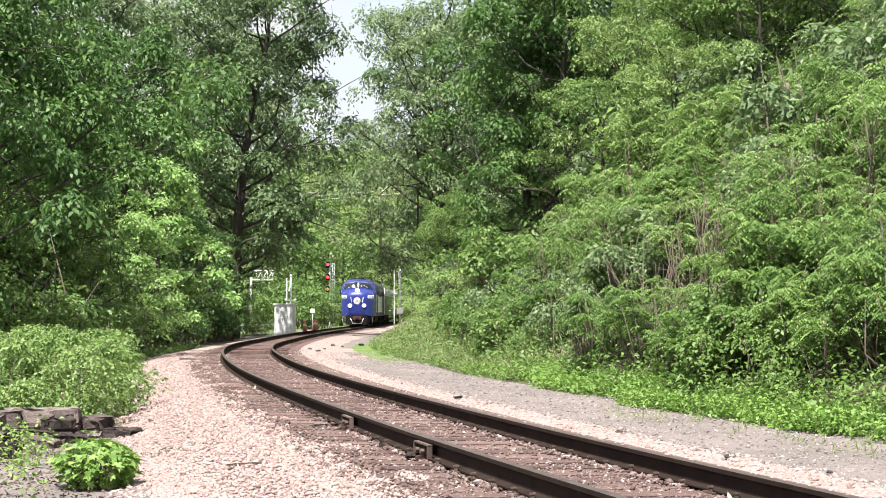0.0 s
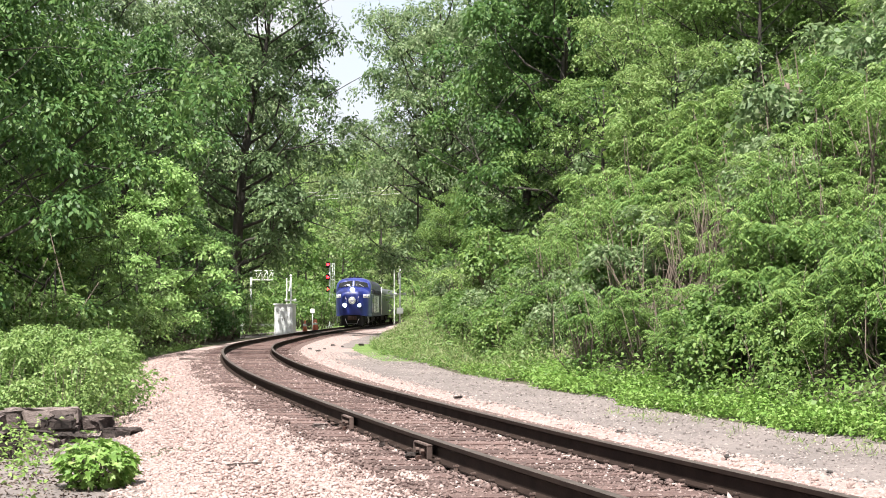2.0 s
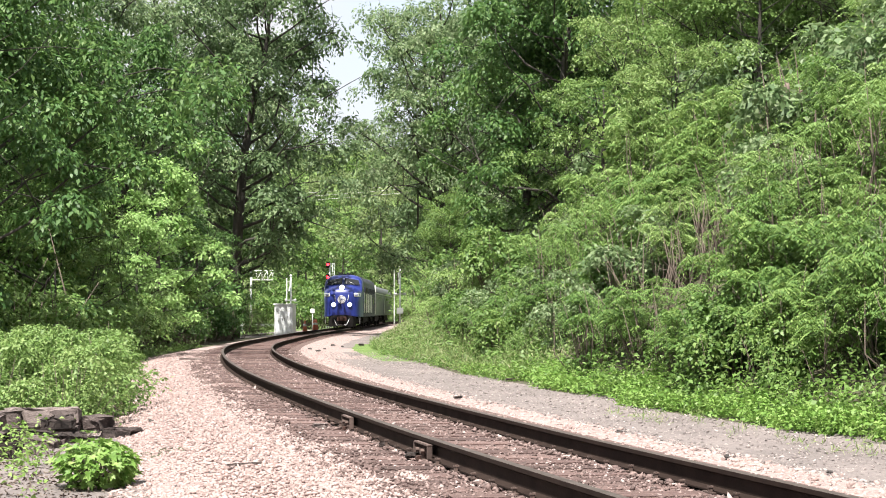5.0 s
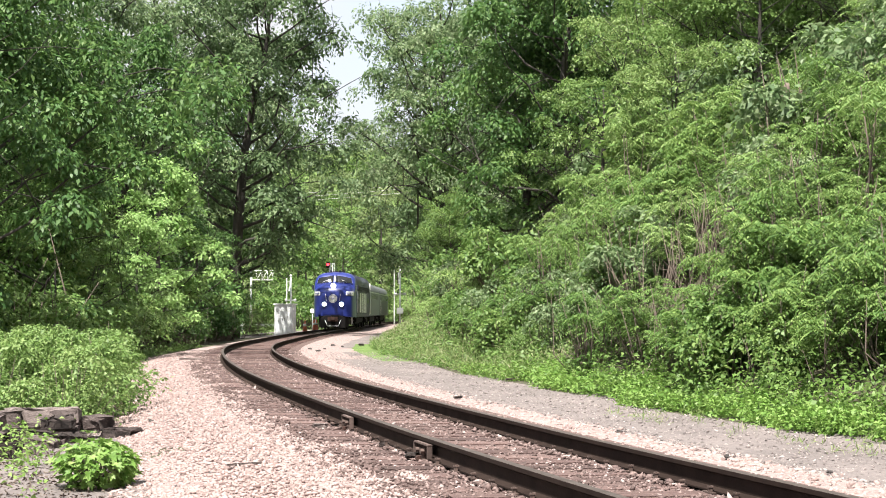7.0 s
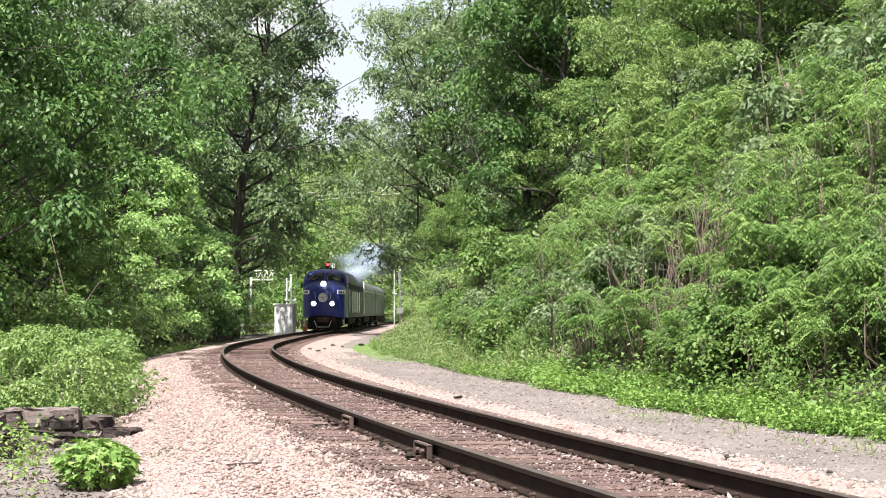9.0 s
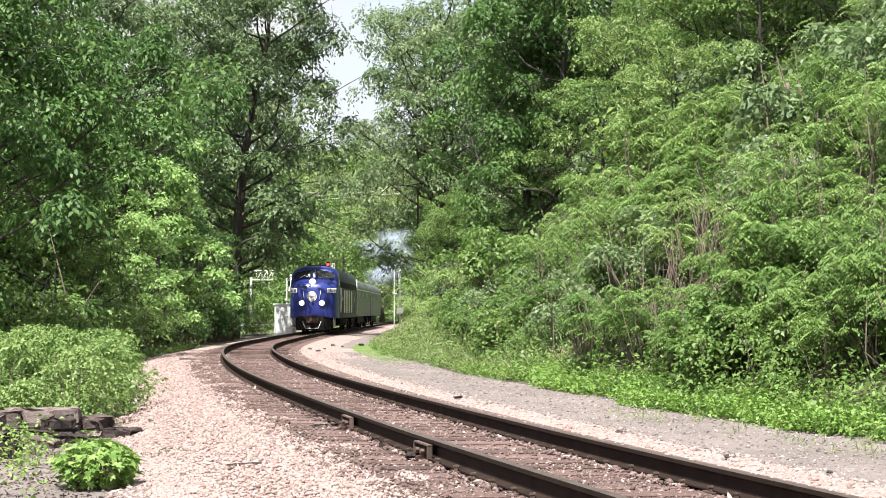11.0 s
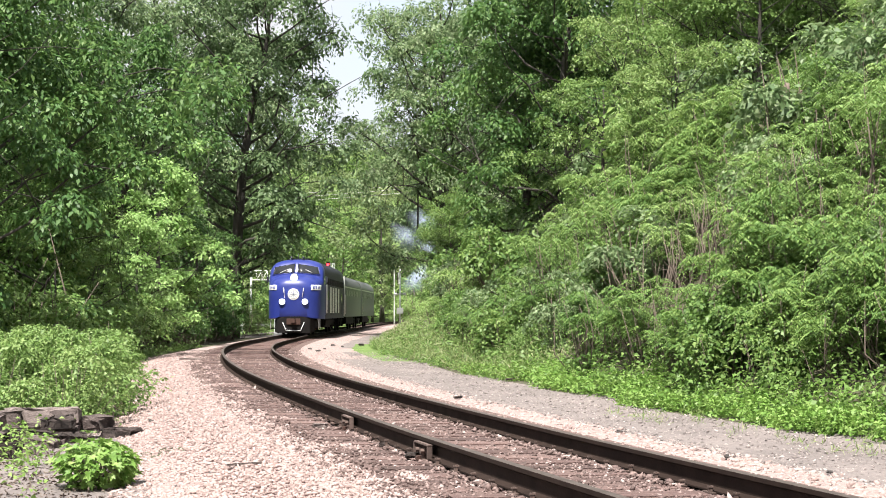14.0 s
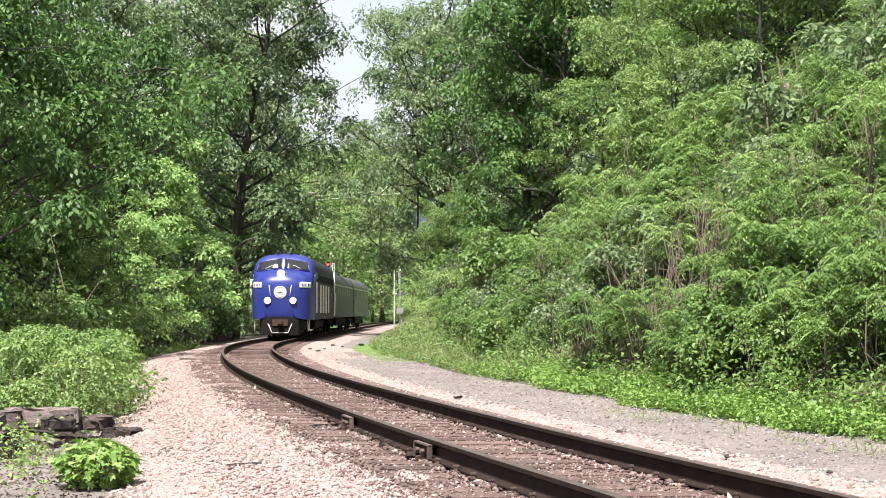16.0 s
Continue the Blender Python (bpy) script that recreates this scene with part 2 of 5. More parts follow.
def land(x, y):
    o = x - cx(y)
    base = rz(y)
    if -2.2 <= o <= 1.9:
        z = base - (0.187 + 0.0175 * o) if abs(o) < 1.4 else base - 0.2 + (0.005 - 0.0245 * (1 if o > 0 else -1)) * (1 - smooth01((abs(o) - 1.4) / 0.4))
    elif o < 0:
        z = base - 0.2 - 0.22 * smooth01((-o - 2.2) / 1.4) - 0.25 * smooth01((-o - 4) / 5)
    else:
        z = base - 0.2 - 0.09 * smooth01((o - 1.9) / 1.2)
        keep = 1 - smooth01((y - 125) / 35)
        z += keep * (0.62 * max(0, min(o, 30) - 5.0) - 0.25 * (1 - math.exp(-max(0, o - 5.0))))
    z += 0.26 * max(0, min(y, 400) - 235) * smooth01((y - 235) / 60) * smooth01((abs(o) - 4) / 16)
    if abs(o) > 3.5:
        z += 0.10 * min(1, (abs(o) - 3.5) / 2) * noise.noise((x * 0.35, y * 0.35, 3.1))
    return z


def track_point(y, side=0.0):
    """A point of the rail head's plane, side metres to the right of the centre, and the heading."""
    dx = (cx(y + 0.5) - cx(y - 0.5))
    a = math.atan2(dx, 1.0)
    cant = 0.02 if side < 0 else 0.0
    return Vector((cx(y) + side * math.cos(a), y - side * math.sin(a), rz(y) + cant * 2 * min(1, abs(side) / 0.75))), a


# ---------------------------------------------------------------- ground
def ground_sheet():
    offs = [-900, -500, -250, -120, -70, -45, -30, -22, -16, -12, -9, -7.5, -6.3, -5.4, -4.7, -4.1, -3.6, -3.2, -2.8, -2.4, -2.1, -1.75, -1.3, -0.7, 0, 0.7, 1.3, 1.75,
            2.1, 2.5, 2.9, 3.4, 3.9, 4.3, 4.7, 5.1, 5.6, 6.2, 7, 8, 9.5, 11, 13, 15, 18, 21, 25, 30, 36, 45, 60, 90, 140, 250, 500, 900]
    rows = [-300, -120, -60, -30, -15, -5, 0, 4]
    y = 7.0
    while y < 150:
        rows.append(y)
        y *= 1.045
    rows += [156, 165, 175, 188, 200, 215, 230, 245, 262, 280, 300, 330, 360, 400, 480, 600, 900, 1600, 3000]
    verts, faces, index = [], [], []
    for yy in rows:
        for o in offs:
            j = 0.22 * noise.noise((o * 1.3, yy * 0.5, 9)) if 2 < abs(o) < 8 else 0
            x = cx(yy) + o + j
            verts.append((x, yy, land(x, yy)))
    w = len(offs)
    for r in range(len(rows) - 1):
        for c in range(w - 1):
            faces.append((r * w + c, r * w + c + 1, (r + 1) * w + c + 1, (r + 1) * w + c))
            o, yy = (offs[c] + offs[c + 1]) / 2, rows[r]
            wob = 0.5 * noise.noise((o * 0.4, yy * 0.22, 5))
            if yy > 240:
                k = 4
            elif yy < -60:
                k = 0
            elif -1.8 < o < 1.75:
                k = 2
            elif -3.1 + wob * 0.6 < o <= -1.75 or 1.75 <= o < 2.6 + (0.9 + wob if yy > 48 else 0):
                k = 1
            elif 2.6 <= o < 4.9 + wob * 0.5:
                k = 4 if (3.7 < o and 46 < yy < 82) else 3
            elif yy < 23 and -5.2 + wob < o < -3:
                k = 3
            elif 112 < yy < 160 and -9 < o < -2:
                k = 3
            elif 125 < yy < 235 and -40 < o < 30:
                k = 4
            else:
                k = 0
            index.append(k)
    me = mesh_from("ground", verts, faces, [M_SOIL, M_BALLAST, M_CRIB, M_GRAVEL, M_LAWN], True, index)
    tagged(new("ground", me), "soil, pink ballast, grey gravel path and grass beside the track", "ground", kind="structure")


ground_sheet()


# ---------------------------------------------------------------- track
def rail_mesh(side, y0, y1):
    prof = [(-0.035, -0.004), (-0.028, 0.0), (0.028, 0.0), (0.035, -0.004), (0.035, -0.036), (0.009, -0.05), (0.009, -0.145), (0.07, -0.163), (0.07, -0.175),
            (-0.07, -0.175), (-0.07, -0.163), (-0.009, -0.145), (-0.009, -0.05), (-0.035, -0.036)]
    verts, faces, index = [], [], []
    y, rows = y0, []
    while y < y1:
        rows.append(y)
        y += 0.5 if y < 60 else 1.5
    n = len(prof)
    for yy in rows:
        for (px, pz) in prof:
            p, a = track_point(yy, side)
            verts.append((p.x + px * math.cos(a), p.y - px * math.sin(a), p.z + pz))
    for r in range(len(rows) - 1):
        for k in range(n):
            k2 = (k + 1) % n
            faces.append((r * n + k, r * n + k2, (r + 1) * n + k2, (r + 1) * n + k))
            index.append(1 if k in (0, 1, 2) else 0)
    return mesh_from("rail", verts, faces, [M_RAIL, M_RAILTOP], False, index)


track = empty("railway_track")
tagged(track, "curving single railway track with rusty rails on weathered wooden ties", "railway track", kind="structure")
for s in (-0.7525, 0.7525):
    part("rail", rail_mesh(s, -60, 260), None, track, "dark rusty steel rail with a worn head")


def tie_mesh(seed):
    rnd = random.Random(seed)
    bm = box(-1.3, 1.3, -0.115, 0.115, -0.345, -0.175)
    bmesh.ops.subdivide_edges(bm, edges=[e for e in bm.edges if abs(e.verts[0].co.x - e.verts[1].co.x) > 1], cuts=4)
    for v in bm.verts:
        v.co += Vector((rnd.uniform(-0.02, 0.02), rnd.uniform(-0.012, 0.012), rnd.uniform(-0.008, 0.004)))
    me = bpy.data.meshes.new("tie")
    bm.to_mesh(me); bm.free()
    me.materials.append(M_TIE)
    return me


TIES = [tie_mesh(k) for k in range(5)]
TIE_ROWS = []
y = -14.0
rnd = random.Random(4)
while y < 138:
    TIE_ROWS.append(y)
    y += 0.5 + rnd.uniform(-0.03, 0.03)
for y in TIE_ROWS:
    p, a = track_point(y)
    t = part("tie", rnd.choice(TIES), None, track)
    t.matrix_basis = Matrix.Translation((p.x + rnd.uniform(-0.05, 0.05), p.y, p.z + rnd.uniform(-0.006, 0.004))) @ pose(0, 0, 0, 0, 1.0 if y < 100 else 0, -math.degrees(a) + rnd.uniform(-1.5, 1.5))
plate_me = bpy.data.meshes.new("tie_plate")
bm = box(-0.105, 0.105, -0.085, 0.085, -0.186, -0.174, 0.003)
bm.to_mesh(plate_me); bm.free(); plate_me.materials.append(M_PLATE)
spike_me = bpy.data.meshes.new("spike")
bm = box(-0.014, 0.014, -0.014, 0.014, -0.2, -0.14, 0.003)
b2 = box(-0.024, 0.018, -0.018, 0.018, -0.158, -0.14, 0.004)
tmp = bpy.data.meshes.new("spike_head"); b2.to_mesh(tmp); b2.free(); bm.from_mesh(tmp)
bm.to_mesh(spike_me); bm.free(); spike_me.materials.append(M_PLATE)
for y in TIE_ROWS:
    if 7 < y < 45:
        for s in (-0.7525, 0.7525):
            p, a = track_point(y, s)
            m = Matrix.Translation(p) @ pose(0, 0, 0, 0, 0, -math.degrees(a))
            part("tie_plate", plate_me, None, track).matrix_basis = m
            if y < 30:
                for q in (-0.092, 0.092):
                    part("spike", spike_me, None, track).matrix_basis = m @ pose(q, rnd.uniform(-0.05, 0.05), rnd.uniform(0, 0.02), 0, 0, 0 if q > 0 else 180)


# stones: joined, far too many to count
def stones(name, count, lo, hi, y0, y1, size, material, label, lift=0.0, power=1.0, seed=1, keep=None):
    rs = np.random.RandomState(seed)
    oct_v = np.array([(1, 0, 0), (-1, 0, 0), (0, 1, 0), (0, -1, 0), (0, 0, 1), (0, 0, -1)], float)
    oct_f = np.array([(0, 2, 4), (2, 1, 4), (1, 3, 4), (3, 0, 4), (2, 0, 5), (1, 2, 5), (3, 1, 5), (0, 3, 5)])
    V = []
    while len(V) < count:
        yy = y0 * (y1 / y0) ** (rs.rand() ** power)
        o = rs.uniform(lo, hi)
        if keep and not keep(o, yy):
            continue
        x = cx(yy) + o
        z = land(x, yy) + lift
        sz = size * rs.uniform(0.4, 1.2) * (1.45 if rs.rand() < 0.2 else 1)
        sc = oct_v * (sz * rs.uniform(0.75, 1.15, 3) * np.array((1.45, 0.95, 0.62))) + rs.uniform(-0.38, 0.38, (6, 3)) * sz * np.array((1, 1, 0.7))
        e = Euler((rs.normal(0, 0.45), rs.normal(0, 0.45), rs.uniform(0, 6.28))).to_matrix()
        V.append(sc @ np.array(e).T + np.array((x, yy, z + sz * rs.uniform(-0.1, 0.35))))
    V = np.array(V)
    F = (oct_f[None] + 6 * np.arange(len(V))[:, None, None]).reshape(-1, 3)
    me = bpy.data.meshes.new(name)
    me.vertices.add(len(V) * 6); me.vertices.foreach_set("co", V.astype(np.float32).ravel())
    me.loops.add(F.size); me.loops.foreach_set("vertex_index", F.astype(np.int32).ravel())
    me.polygons.add(len(F)); me.polygons.foreach_set("loop_start", np.arange(0, F.size, 3, dtype=np.int32))
    me.materials.append(material); me.update(calc_edges=True)
    ob = new(name, me)
    return tagged(ob, label, "ballast", kind="stuff")


stones("ballast_shoulder", 34000, -3.6, -1.15, 9.5, 58, 0.0205, M_STONE, "pale pink crushed granite ballast beside the track", 0.0, 0.8, 1, lambda o, y: o < -1.5 - 0.12 * min(1, max(0, (y - 20) / 14)) or noise.noise((o * 3, y, 0)) > 0.25)
stones("crib_ballast", 19000, -1.75, 1.3, 8, 46, 0.017, M_CRIBSTONE, "dusty brown ballast between the ties", 0.002, 0.9, 2, lambda o, y: abs(abs(o) - 0.75) > 0.085)
stones("path_ballast", 9000, 0.95, 2.7, 9, 60, 0.023, M_STONE, "pale crushed stone beside the rail", -0.01, 0.9, 3)
for rail_o, k in ((-0.87, 5), (-0.64, 6), (0.63, 7), (0.88, 8)):
    stones("rail_foot_ballast", 1500, rail_o - 0.05, rail_o + 0.05, 8, 50, 0.026, M_CRIBSTONE, "dusty brown ballast heaped against the rail", 0.012, 0.9, k, lambda o, y: noise.noise((o * 2, y * 2.2, 4)) > -0.15)
stones("path_gravel", 9000, 2.3, 5.0, 12, 60, 0.016, M_PATHSTONE, "fine grey gravel on the path beside the track", 0.0, 0.9, 4)


# ---------------------------------------------------------------- plants
def leaf_quads(rs, pos, length, width, up=0.4, droop=0.2, jitter=0.35):
    """Diamond-shaped leaves at pos (n, 3), pointing at random, faces tilted towards the sky."""
    n = len(pos)
    d = rs.normal(size=(n, 3)); d[:, 2] = d[:, 2] * 0.5 - droop
    d /= np.linalg.norm(d, axis=1)[:, None]
    u = rs.normal(size=(n, 3)); u[:, 2] = np.abs(u[:, 2]) + up
    s = np.cross(d, u); s /= np.linalg.norm(s, axis=1)[:, None] + 1e-9
    nn = np.cross(s, d)
    ln = length * (1 + jitter * rs.uniform(-1, 1, n))[:, None]
    wd = width * (1 + jitter * rs.uniform(-1, 1, n))[:, None]
    a = pos
    mid = pos + d * ln * 0.45
    fold = nn * wd * 0.25
    return np.stack([a, mid + s * wd * 0.5 + fold, pos + d * ln - nn * ln * 0.12, mid - s * wd * 0.5 + fold], 1)


def spray_quads(rs, centres, outward, per, reach, lsize, aspect, droop, splay=0.32):
    """Leafy twigs: each is a drooping fan of leaves, held flat towards the light; dark gaps stay between them."""
    n = len(centres)
    h = outward + rs.normal(size=(n, 3)) * 0.45
    h[:, 2] = h[:, 2] * 0.3 + rs.normal(0.0, 0.2, n)
    h /= np.linalg.norm(h, axis=1)[:, None]
    zz = np.array((0, 0, 1.0))
    side = np.cross(h, zz); side /= np.linalg.norm(side, axis=1)[:, None] + 1e-9
    side = side + zz * rs.normal(0, 0.35, n)[:, None]
    L = reach * rs.uniform(0.6, 1.35, n)[:, None]
    out = []
    for k in range(per):
        f = (k + rs.rand(n)[:, None]) / per
        sg = 1.0 if k % 2 else -1.0
        p = centres + h * L * (f - 0.35) - zz * L * droop * f * f + side * sg * L * splay * rs.uniform(0.05, 1.0, n)[:, None] + rs.normal(size=(n, 3)) * L * 0.09
        d = h * 0.55 + side * sg * 0.7 - zz * (0.25 + droop * f) + rs.normal(size=(n, 3)) * 0.33
        d /= np.linalg.norm(d, axis=1)[:, None]
        u = zz * 0.7 + outward * 0.6 + rs.normal(size=(n, 3)) * 0.4
        w = np.cross(d, u); w /= np.linalg.norm(w, axis=1)[:, None] + 1e-9
        nn = np.cross(w, d)
        ll = lsize * rs.uniform(0.65, 1.3, n)[:, None]
        ww = ll * aspect
        mid = p + d * ll * 0.42 + nn * ww * 0.2
        out.append(np.stack([p, mid + w * ww * 0.5, p + d * ll - nn * ll * 0.1, mid - w * ww * 0.5], 1))
    return np.concatenate(out)


def domes(rs, centres, radius, count, flat=0.75):
    """Points on the upper skins of leafy domes, one dome a centre, and the way that each skin faces there."""
    k = rs.choice(len(centres), count)
    size = radius * rs.uniform(0.6, 1.35, len(centres))[k][:, None]
    u = rs.normal(size=(count, 3)); u[:, 2] += 0.45
    u /= np.linalg.norm(u, axis=1)[:, None]
    u[:, 2] = np.where(u[:, 2] < -0.4, -u[:, 2], u[:, 2])
    return centres[k] + u * np.array((1, 1, flat)) * size * rs.uniform(0.72, 1.08, count)[:, None], u


def frond_quads(rs, pos, length, leaflets, llen, lwid, rise=0.45):
    """Compound leaves in whorls: narrow leaflets hang in pairs along an arching midrib."""
    n = len(pos)
    az = np.arange(n) * 2.4 + rs.uniform(-0.5, 0.5, n)
    h = np.stack([np.cos(az), np.sin(az), np.zeros(n)], 1)
    side = np.stack([-np.sin(az), np.cos(az), np.zeros(n)], 1)
    el = rs.normal(rise, 0.3, n)[:, None]
    L = length * rs.uniform(0.65, 1.3, n)[:, None]
    out = []
    zz = np.array((0, 0, 1.0))
    for k in range(leaflets):
        f = 0.2 + 0.8 * k / (leaflets - 1)
        p = pos + (h * np.cos(el) + zz * np.sin(el)) * L * f - zz * L * 0.8 * f * f
        for sg in (-1, 1):
            d = side * sg * 0.85 + h * 0.4 - zz * 0.4 + rs.normal(size=(n, 3)) * 0.1
            d /= np.linalg.norm(d, axis=1)[:, None]
            w = np.cross(d, zz); w /= np.linalg.norm(w, axis=1)[:, None] + 1e-9
            sc = (1.1 - 0.9 * abs(f - 0.5)) * rs.uniform(0.85, 1.15, n)[:, None]
            ll, ww = llen * sc, lwid * sc
            out.append(np.stack([p, p + d * ll * 0.35 + w * ww * 0.5, p + d * ll - zz * ll * 0.15, p + d * ll * 0.35 - w * ww * 0.5], 1))
    return np.concatenate(out)


def limbs(rs, height, spread, count, base_r, start=0.25, lean=0.0):
    """A tapered, slightly crooked trunk and its limbs; returns tubes and limb ends."""
    tubes, ends = [], []
    pts, x, yv = [], 0.0, 0.0
    for k in range(7):
        f = k / 6
        pts.append((x + lean * f, yv, height * 0.9 * f))
        x += rs.uniform(-0.03, 0.03) * height * 0.5; yv += rs.uniform(-0.03, 0.03) * height * 0.5
    tubes.append(tube_data([(pts[0][0], pts[0][1], -0.4)] + pts[1:], [base_r * (1.25 if k == 0 else 1 - 0.85 * k / 6) for k in range(7)], 8))
    ends.append(np.array(pts[-1]))
    for i in range(count):
        f = start + (0.95 - start) * (i + rs.uniform(0, 0.8)) / count
        k = min(int(f * 6), 5)
        w = f * 6 - k
        p0 = np.array(pts[k]) * (1 - w) + np.array(pts[k + 1]) * w
        az = i * 2.4 + rs.uniform(-0.5, 0.5)
        reach = spread * (1.05 - 0.65 * max(0, f - 0.3)) * rs.uniform(0.65, 1.1)
        p3 = p0 + np.array((math.cos(az) * reach, math.sin(az) * reach, reach * rs.uniform(0.25, 0.95)))
        p1 = p0 * 0.65 + p3 * 0.35 + np.array((0, 0, -0.06 * reach)) + rs.normal(size=3) * 0.05 * reach
        p2 = p0 * 0.3 + p3 * 0.7 + rs.normal(size=3) * 0.07 * reach
        r = base_r * 0.34 * (1 - 0.6 * f)
        tubes.append(tube_data([p0, p1, p2, p3], [r, r * 0.75, r * 0.5, r * 0.15], 6))
        ends += [p3, p2, p1 * 0.4 + p2 * 0.6]
        for _ in range(3):
            q = p2 + (p3 - p2) * rs.uniform(-0.3, 0.8)
            e = q + rs.normal(size=3) * reach * 0.28 + np.array((0, 0, reach * 0.12))
            tubes.append(tube_data([q, (q + e) / 2 + rs.normal(size=3) * 0.04 * reach, e], [r * 0.35, r * 0.25, r * 0.08], 5))
            ends.append(e)
    return tubes, ends


def tree(seed, height, spread, count, sprays, lsize, material, start=0.25, bough=0.19, keep=0.45, name="deciduous_tree", droop=0.5, aspect=0.5, reach=0.13, per=9, lean=0.0):
    rs = np.random.RandomState(seed)
    tubes, ends = limbs(rs, height, spread, count, height * 0.018, start, lean)
    ob = empty(name)
    part("trunk", merged("trunk", tubes, M_BARK), None, ob)
    ends = np.array(ends)
    # twigs clothe domed boughs at the limb ends, with dark gaps between the boughs
    c = ends[rs.permutation(len(ends))[:max(12, int(len(ends) * keep))]]
    c = c + rs.normal(size=c.shape) * spread * 0.05
    pos, axis = domes(rs, c, spread * bough, sprays)
    part("crown", quads("crown", spray_quads(rs, pos, axis, per, spread * reach, lsize, aspect, droop), material), None, ob)
    return ob


def shrub(seed, height, width, stems, fronds, material, pinnate=True, lsize=0.1, leaves=0, name="shrub", pairs=8):
    rs = np.random.RandomState(seed)
    tubes, tips = [], []
    for i in range(stems):
        az, r = rs.uniform(0, 6.28), width * 0.5 * math.sqrt(rs.rand())
        b = np.array((math.cos(az) * r * 0.35, math.sin(az) * r * 0.35, -0.25))
        t = np.array((math.cos(az) * r, math.sin(az) * r, height * rs.uniform(0.5, 1.0) * (1 - 0.3 * (2 * r / width) ** 2)))
        m = (b + t) / 2 + rs.normal(size=3) * 0.08 * height
        tubes.append(tube_data([b, m, t], [0.008 * height + 0.001, 0.006 * height, 0.002 * height], 5))
        for f in (1.0, 0.88, 0.74, 0.6, 0.45):
            q = m + (t - m) * (2 * f - 1) if f > 0.5 else b + (m - b) * 2 * f
            tips.append((q, 0.35 + f))
    ob = empty(name)
    part("branchwork", merged("branchwork", tubes, M_TWIG), None, ob)
    P = np.array([t[0] for t in tips])
    w = np.array([t[1] ** 2 for t in tips]); w /= w.sum()
    c = P[rs.choice(len(P), 15, p=w, replace=False)]
    if pinnate:
        # whorls of five or so long leaves on the shoots
        shoots, _u = domes(rs, c, width * 0.19, fronds // 5, 0.85)
        pos = np.repeat(shoots, 5, 0) + rs.normal(size=(len(shoots) * 5, 3)) * 0.015 * width
        q = frond_quads(rs, pos, 0.36 * lsize / 0.1, pairs, lsize * 0.95, lsize * 0.36)
    else:
        pos, face = domes(rs, c, width * 0.2, leaves // 8, 0.85)
        q = spray_quads(rs, pos, face, 8, lsize * 2.4, lsize, 0.6, 0.45, 0.4)
    part("foliage", quads("foliage", q, material), None, ob)
    return ob


SWAY = []


def place(proto, x, y, scale=1.0, turn=0.0, sink=0.05, tall=1.0, label=None, first=[]):
    """Set a copy of a plant on the ground; the prototype itself takes the first place."""
    m = pose(x, y, land(x, y) - sink, 0, 0, turn)
    if proto.name in first:
        ob = copy_thing(proto, m)
    else:
        first.append(proto.name)
        ob = proto
        ob.matrix_basis = m
    ob.scale = (scale, scale, scale * tall)
    if y < 60 and len(SWAY) < 130:
        SWAY.append((ob, m))
    if label:
        ob["label"] = label
    return ob


T_BIG = tagged(tree(11, 24, 7.0, 28, 2700, 0.28, M_LEAF_GREY, 0.15, 0.17, 0.75, droop=0.8, reach=0.1), "tall broadleaf tree with grey-green leaves and an open crown", "tree", "trees beside the track")
T_LEAN = tagged(tree(19, 27, 7.4, 36, 3800, 0.31, M_LEAF_GREY, 0.2, 0.17, 0.7, droop=0.9, reach=0.1, lean=3.0), "tall leaning tree with a dark trunk and hanging grey-green leaves", "tree", "trees beside the track")
T_DARK = tagged(tree(12, 17, 5.0, 30, 2300, 0.25, M_LEAF_DARK, 0.06, 0.2, 0.42, droop=1.0, reach=0.14, per=10), "dense dark green tree with drooping leaves", "tree", "trees beside the track")
T_MID = tagged(tree(13, 14, 4.4, 26, 1500, 0.25, M_LEAF_MID, 0.08, 0.2, 0.4, droop=0.7, per=8), "broadleaf tree in full green leaf on the slope", "tree", "trees on the hillside")
T_LIGHT = tagged(tree(14, 7, 2.4, 24, 1500, 0.16, M_LEAF_PALE, 0.04, 0.21, 0.35, droop=0.35, reach=0.15), "small light green rounded tree", "tree", "trees beside the track")
T_SLOPE = tagged(tree(18, 8, 3.0, 28, 2000, 0.12, M_LEAF_MID, 0.03, 0.19, 0.35, droop=0.7, reach=0.12), "young broadleaf tree leafy to the ground on the slope", "tree", "trees on the hillside")
T_SLOPE2 = tagged(tree(20, 7.5, 2.8, 28, 1800, 0.12, M_LEAF_LIGHT, 0.03, 0.19, 0.35, droop=0.7, reach=0.12), "young tree with pale silvery leaves on the slope", "tree", "trees on the hillside")
T_FAR = tagged(tree(15, 16, 5.5, 18, 460, 0.55, M_LEAF_FAR_HAZE, 0.05, 0.22, 0.4, per=6), "distant broadleaf tree in a wooded hillside", "tree", "trees of the far wood")
T_FAR2 = tagged(tree(16, 15, 5.0, 18, 460, 0.52, M_LEAF_MID, 0.06, 0.22, 0.4, per=6), "distant full green tree in a wooded hillside", "tree", "trees of the far wood")
T_FARBIG = tagged(tree(17, 27, 8.0, 18, 1000, 0.5, M_LEAF_FAR_HAZE, 0.06, 0.17, 0.5, reach=0.1), "tall distant tree beyond the crossing, its green paled to imitate haze", "tree", "trees of the far wood")
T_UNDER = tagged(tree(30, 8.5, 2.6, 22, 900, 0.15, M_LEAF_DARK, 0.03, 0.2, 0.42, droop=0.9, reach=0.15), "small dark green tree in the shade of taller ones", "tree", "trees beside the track")
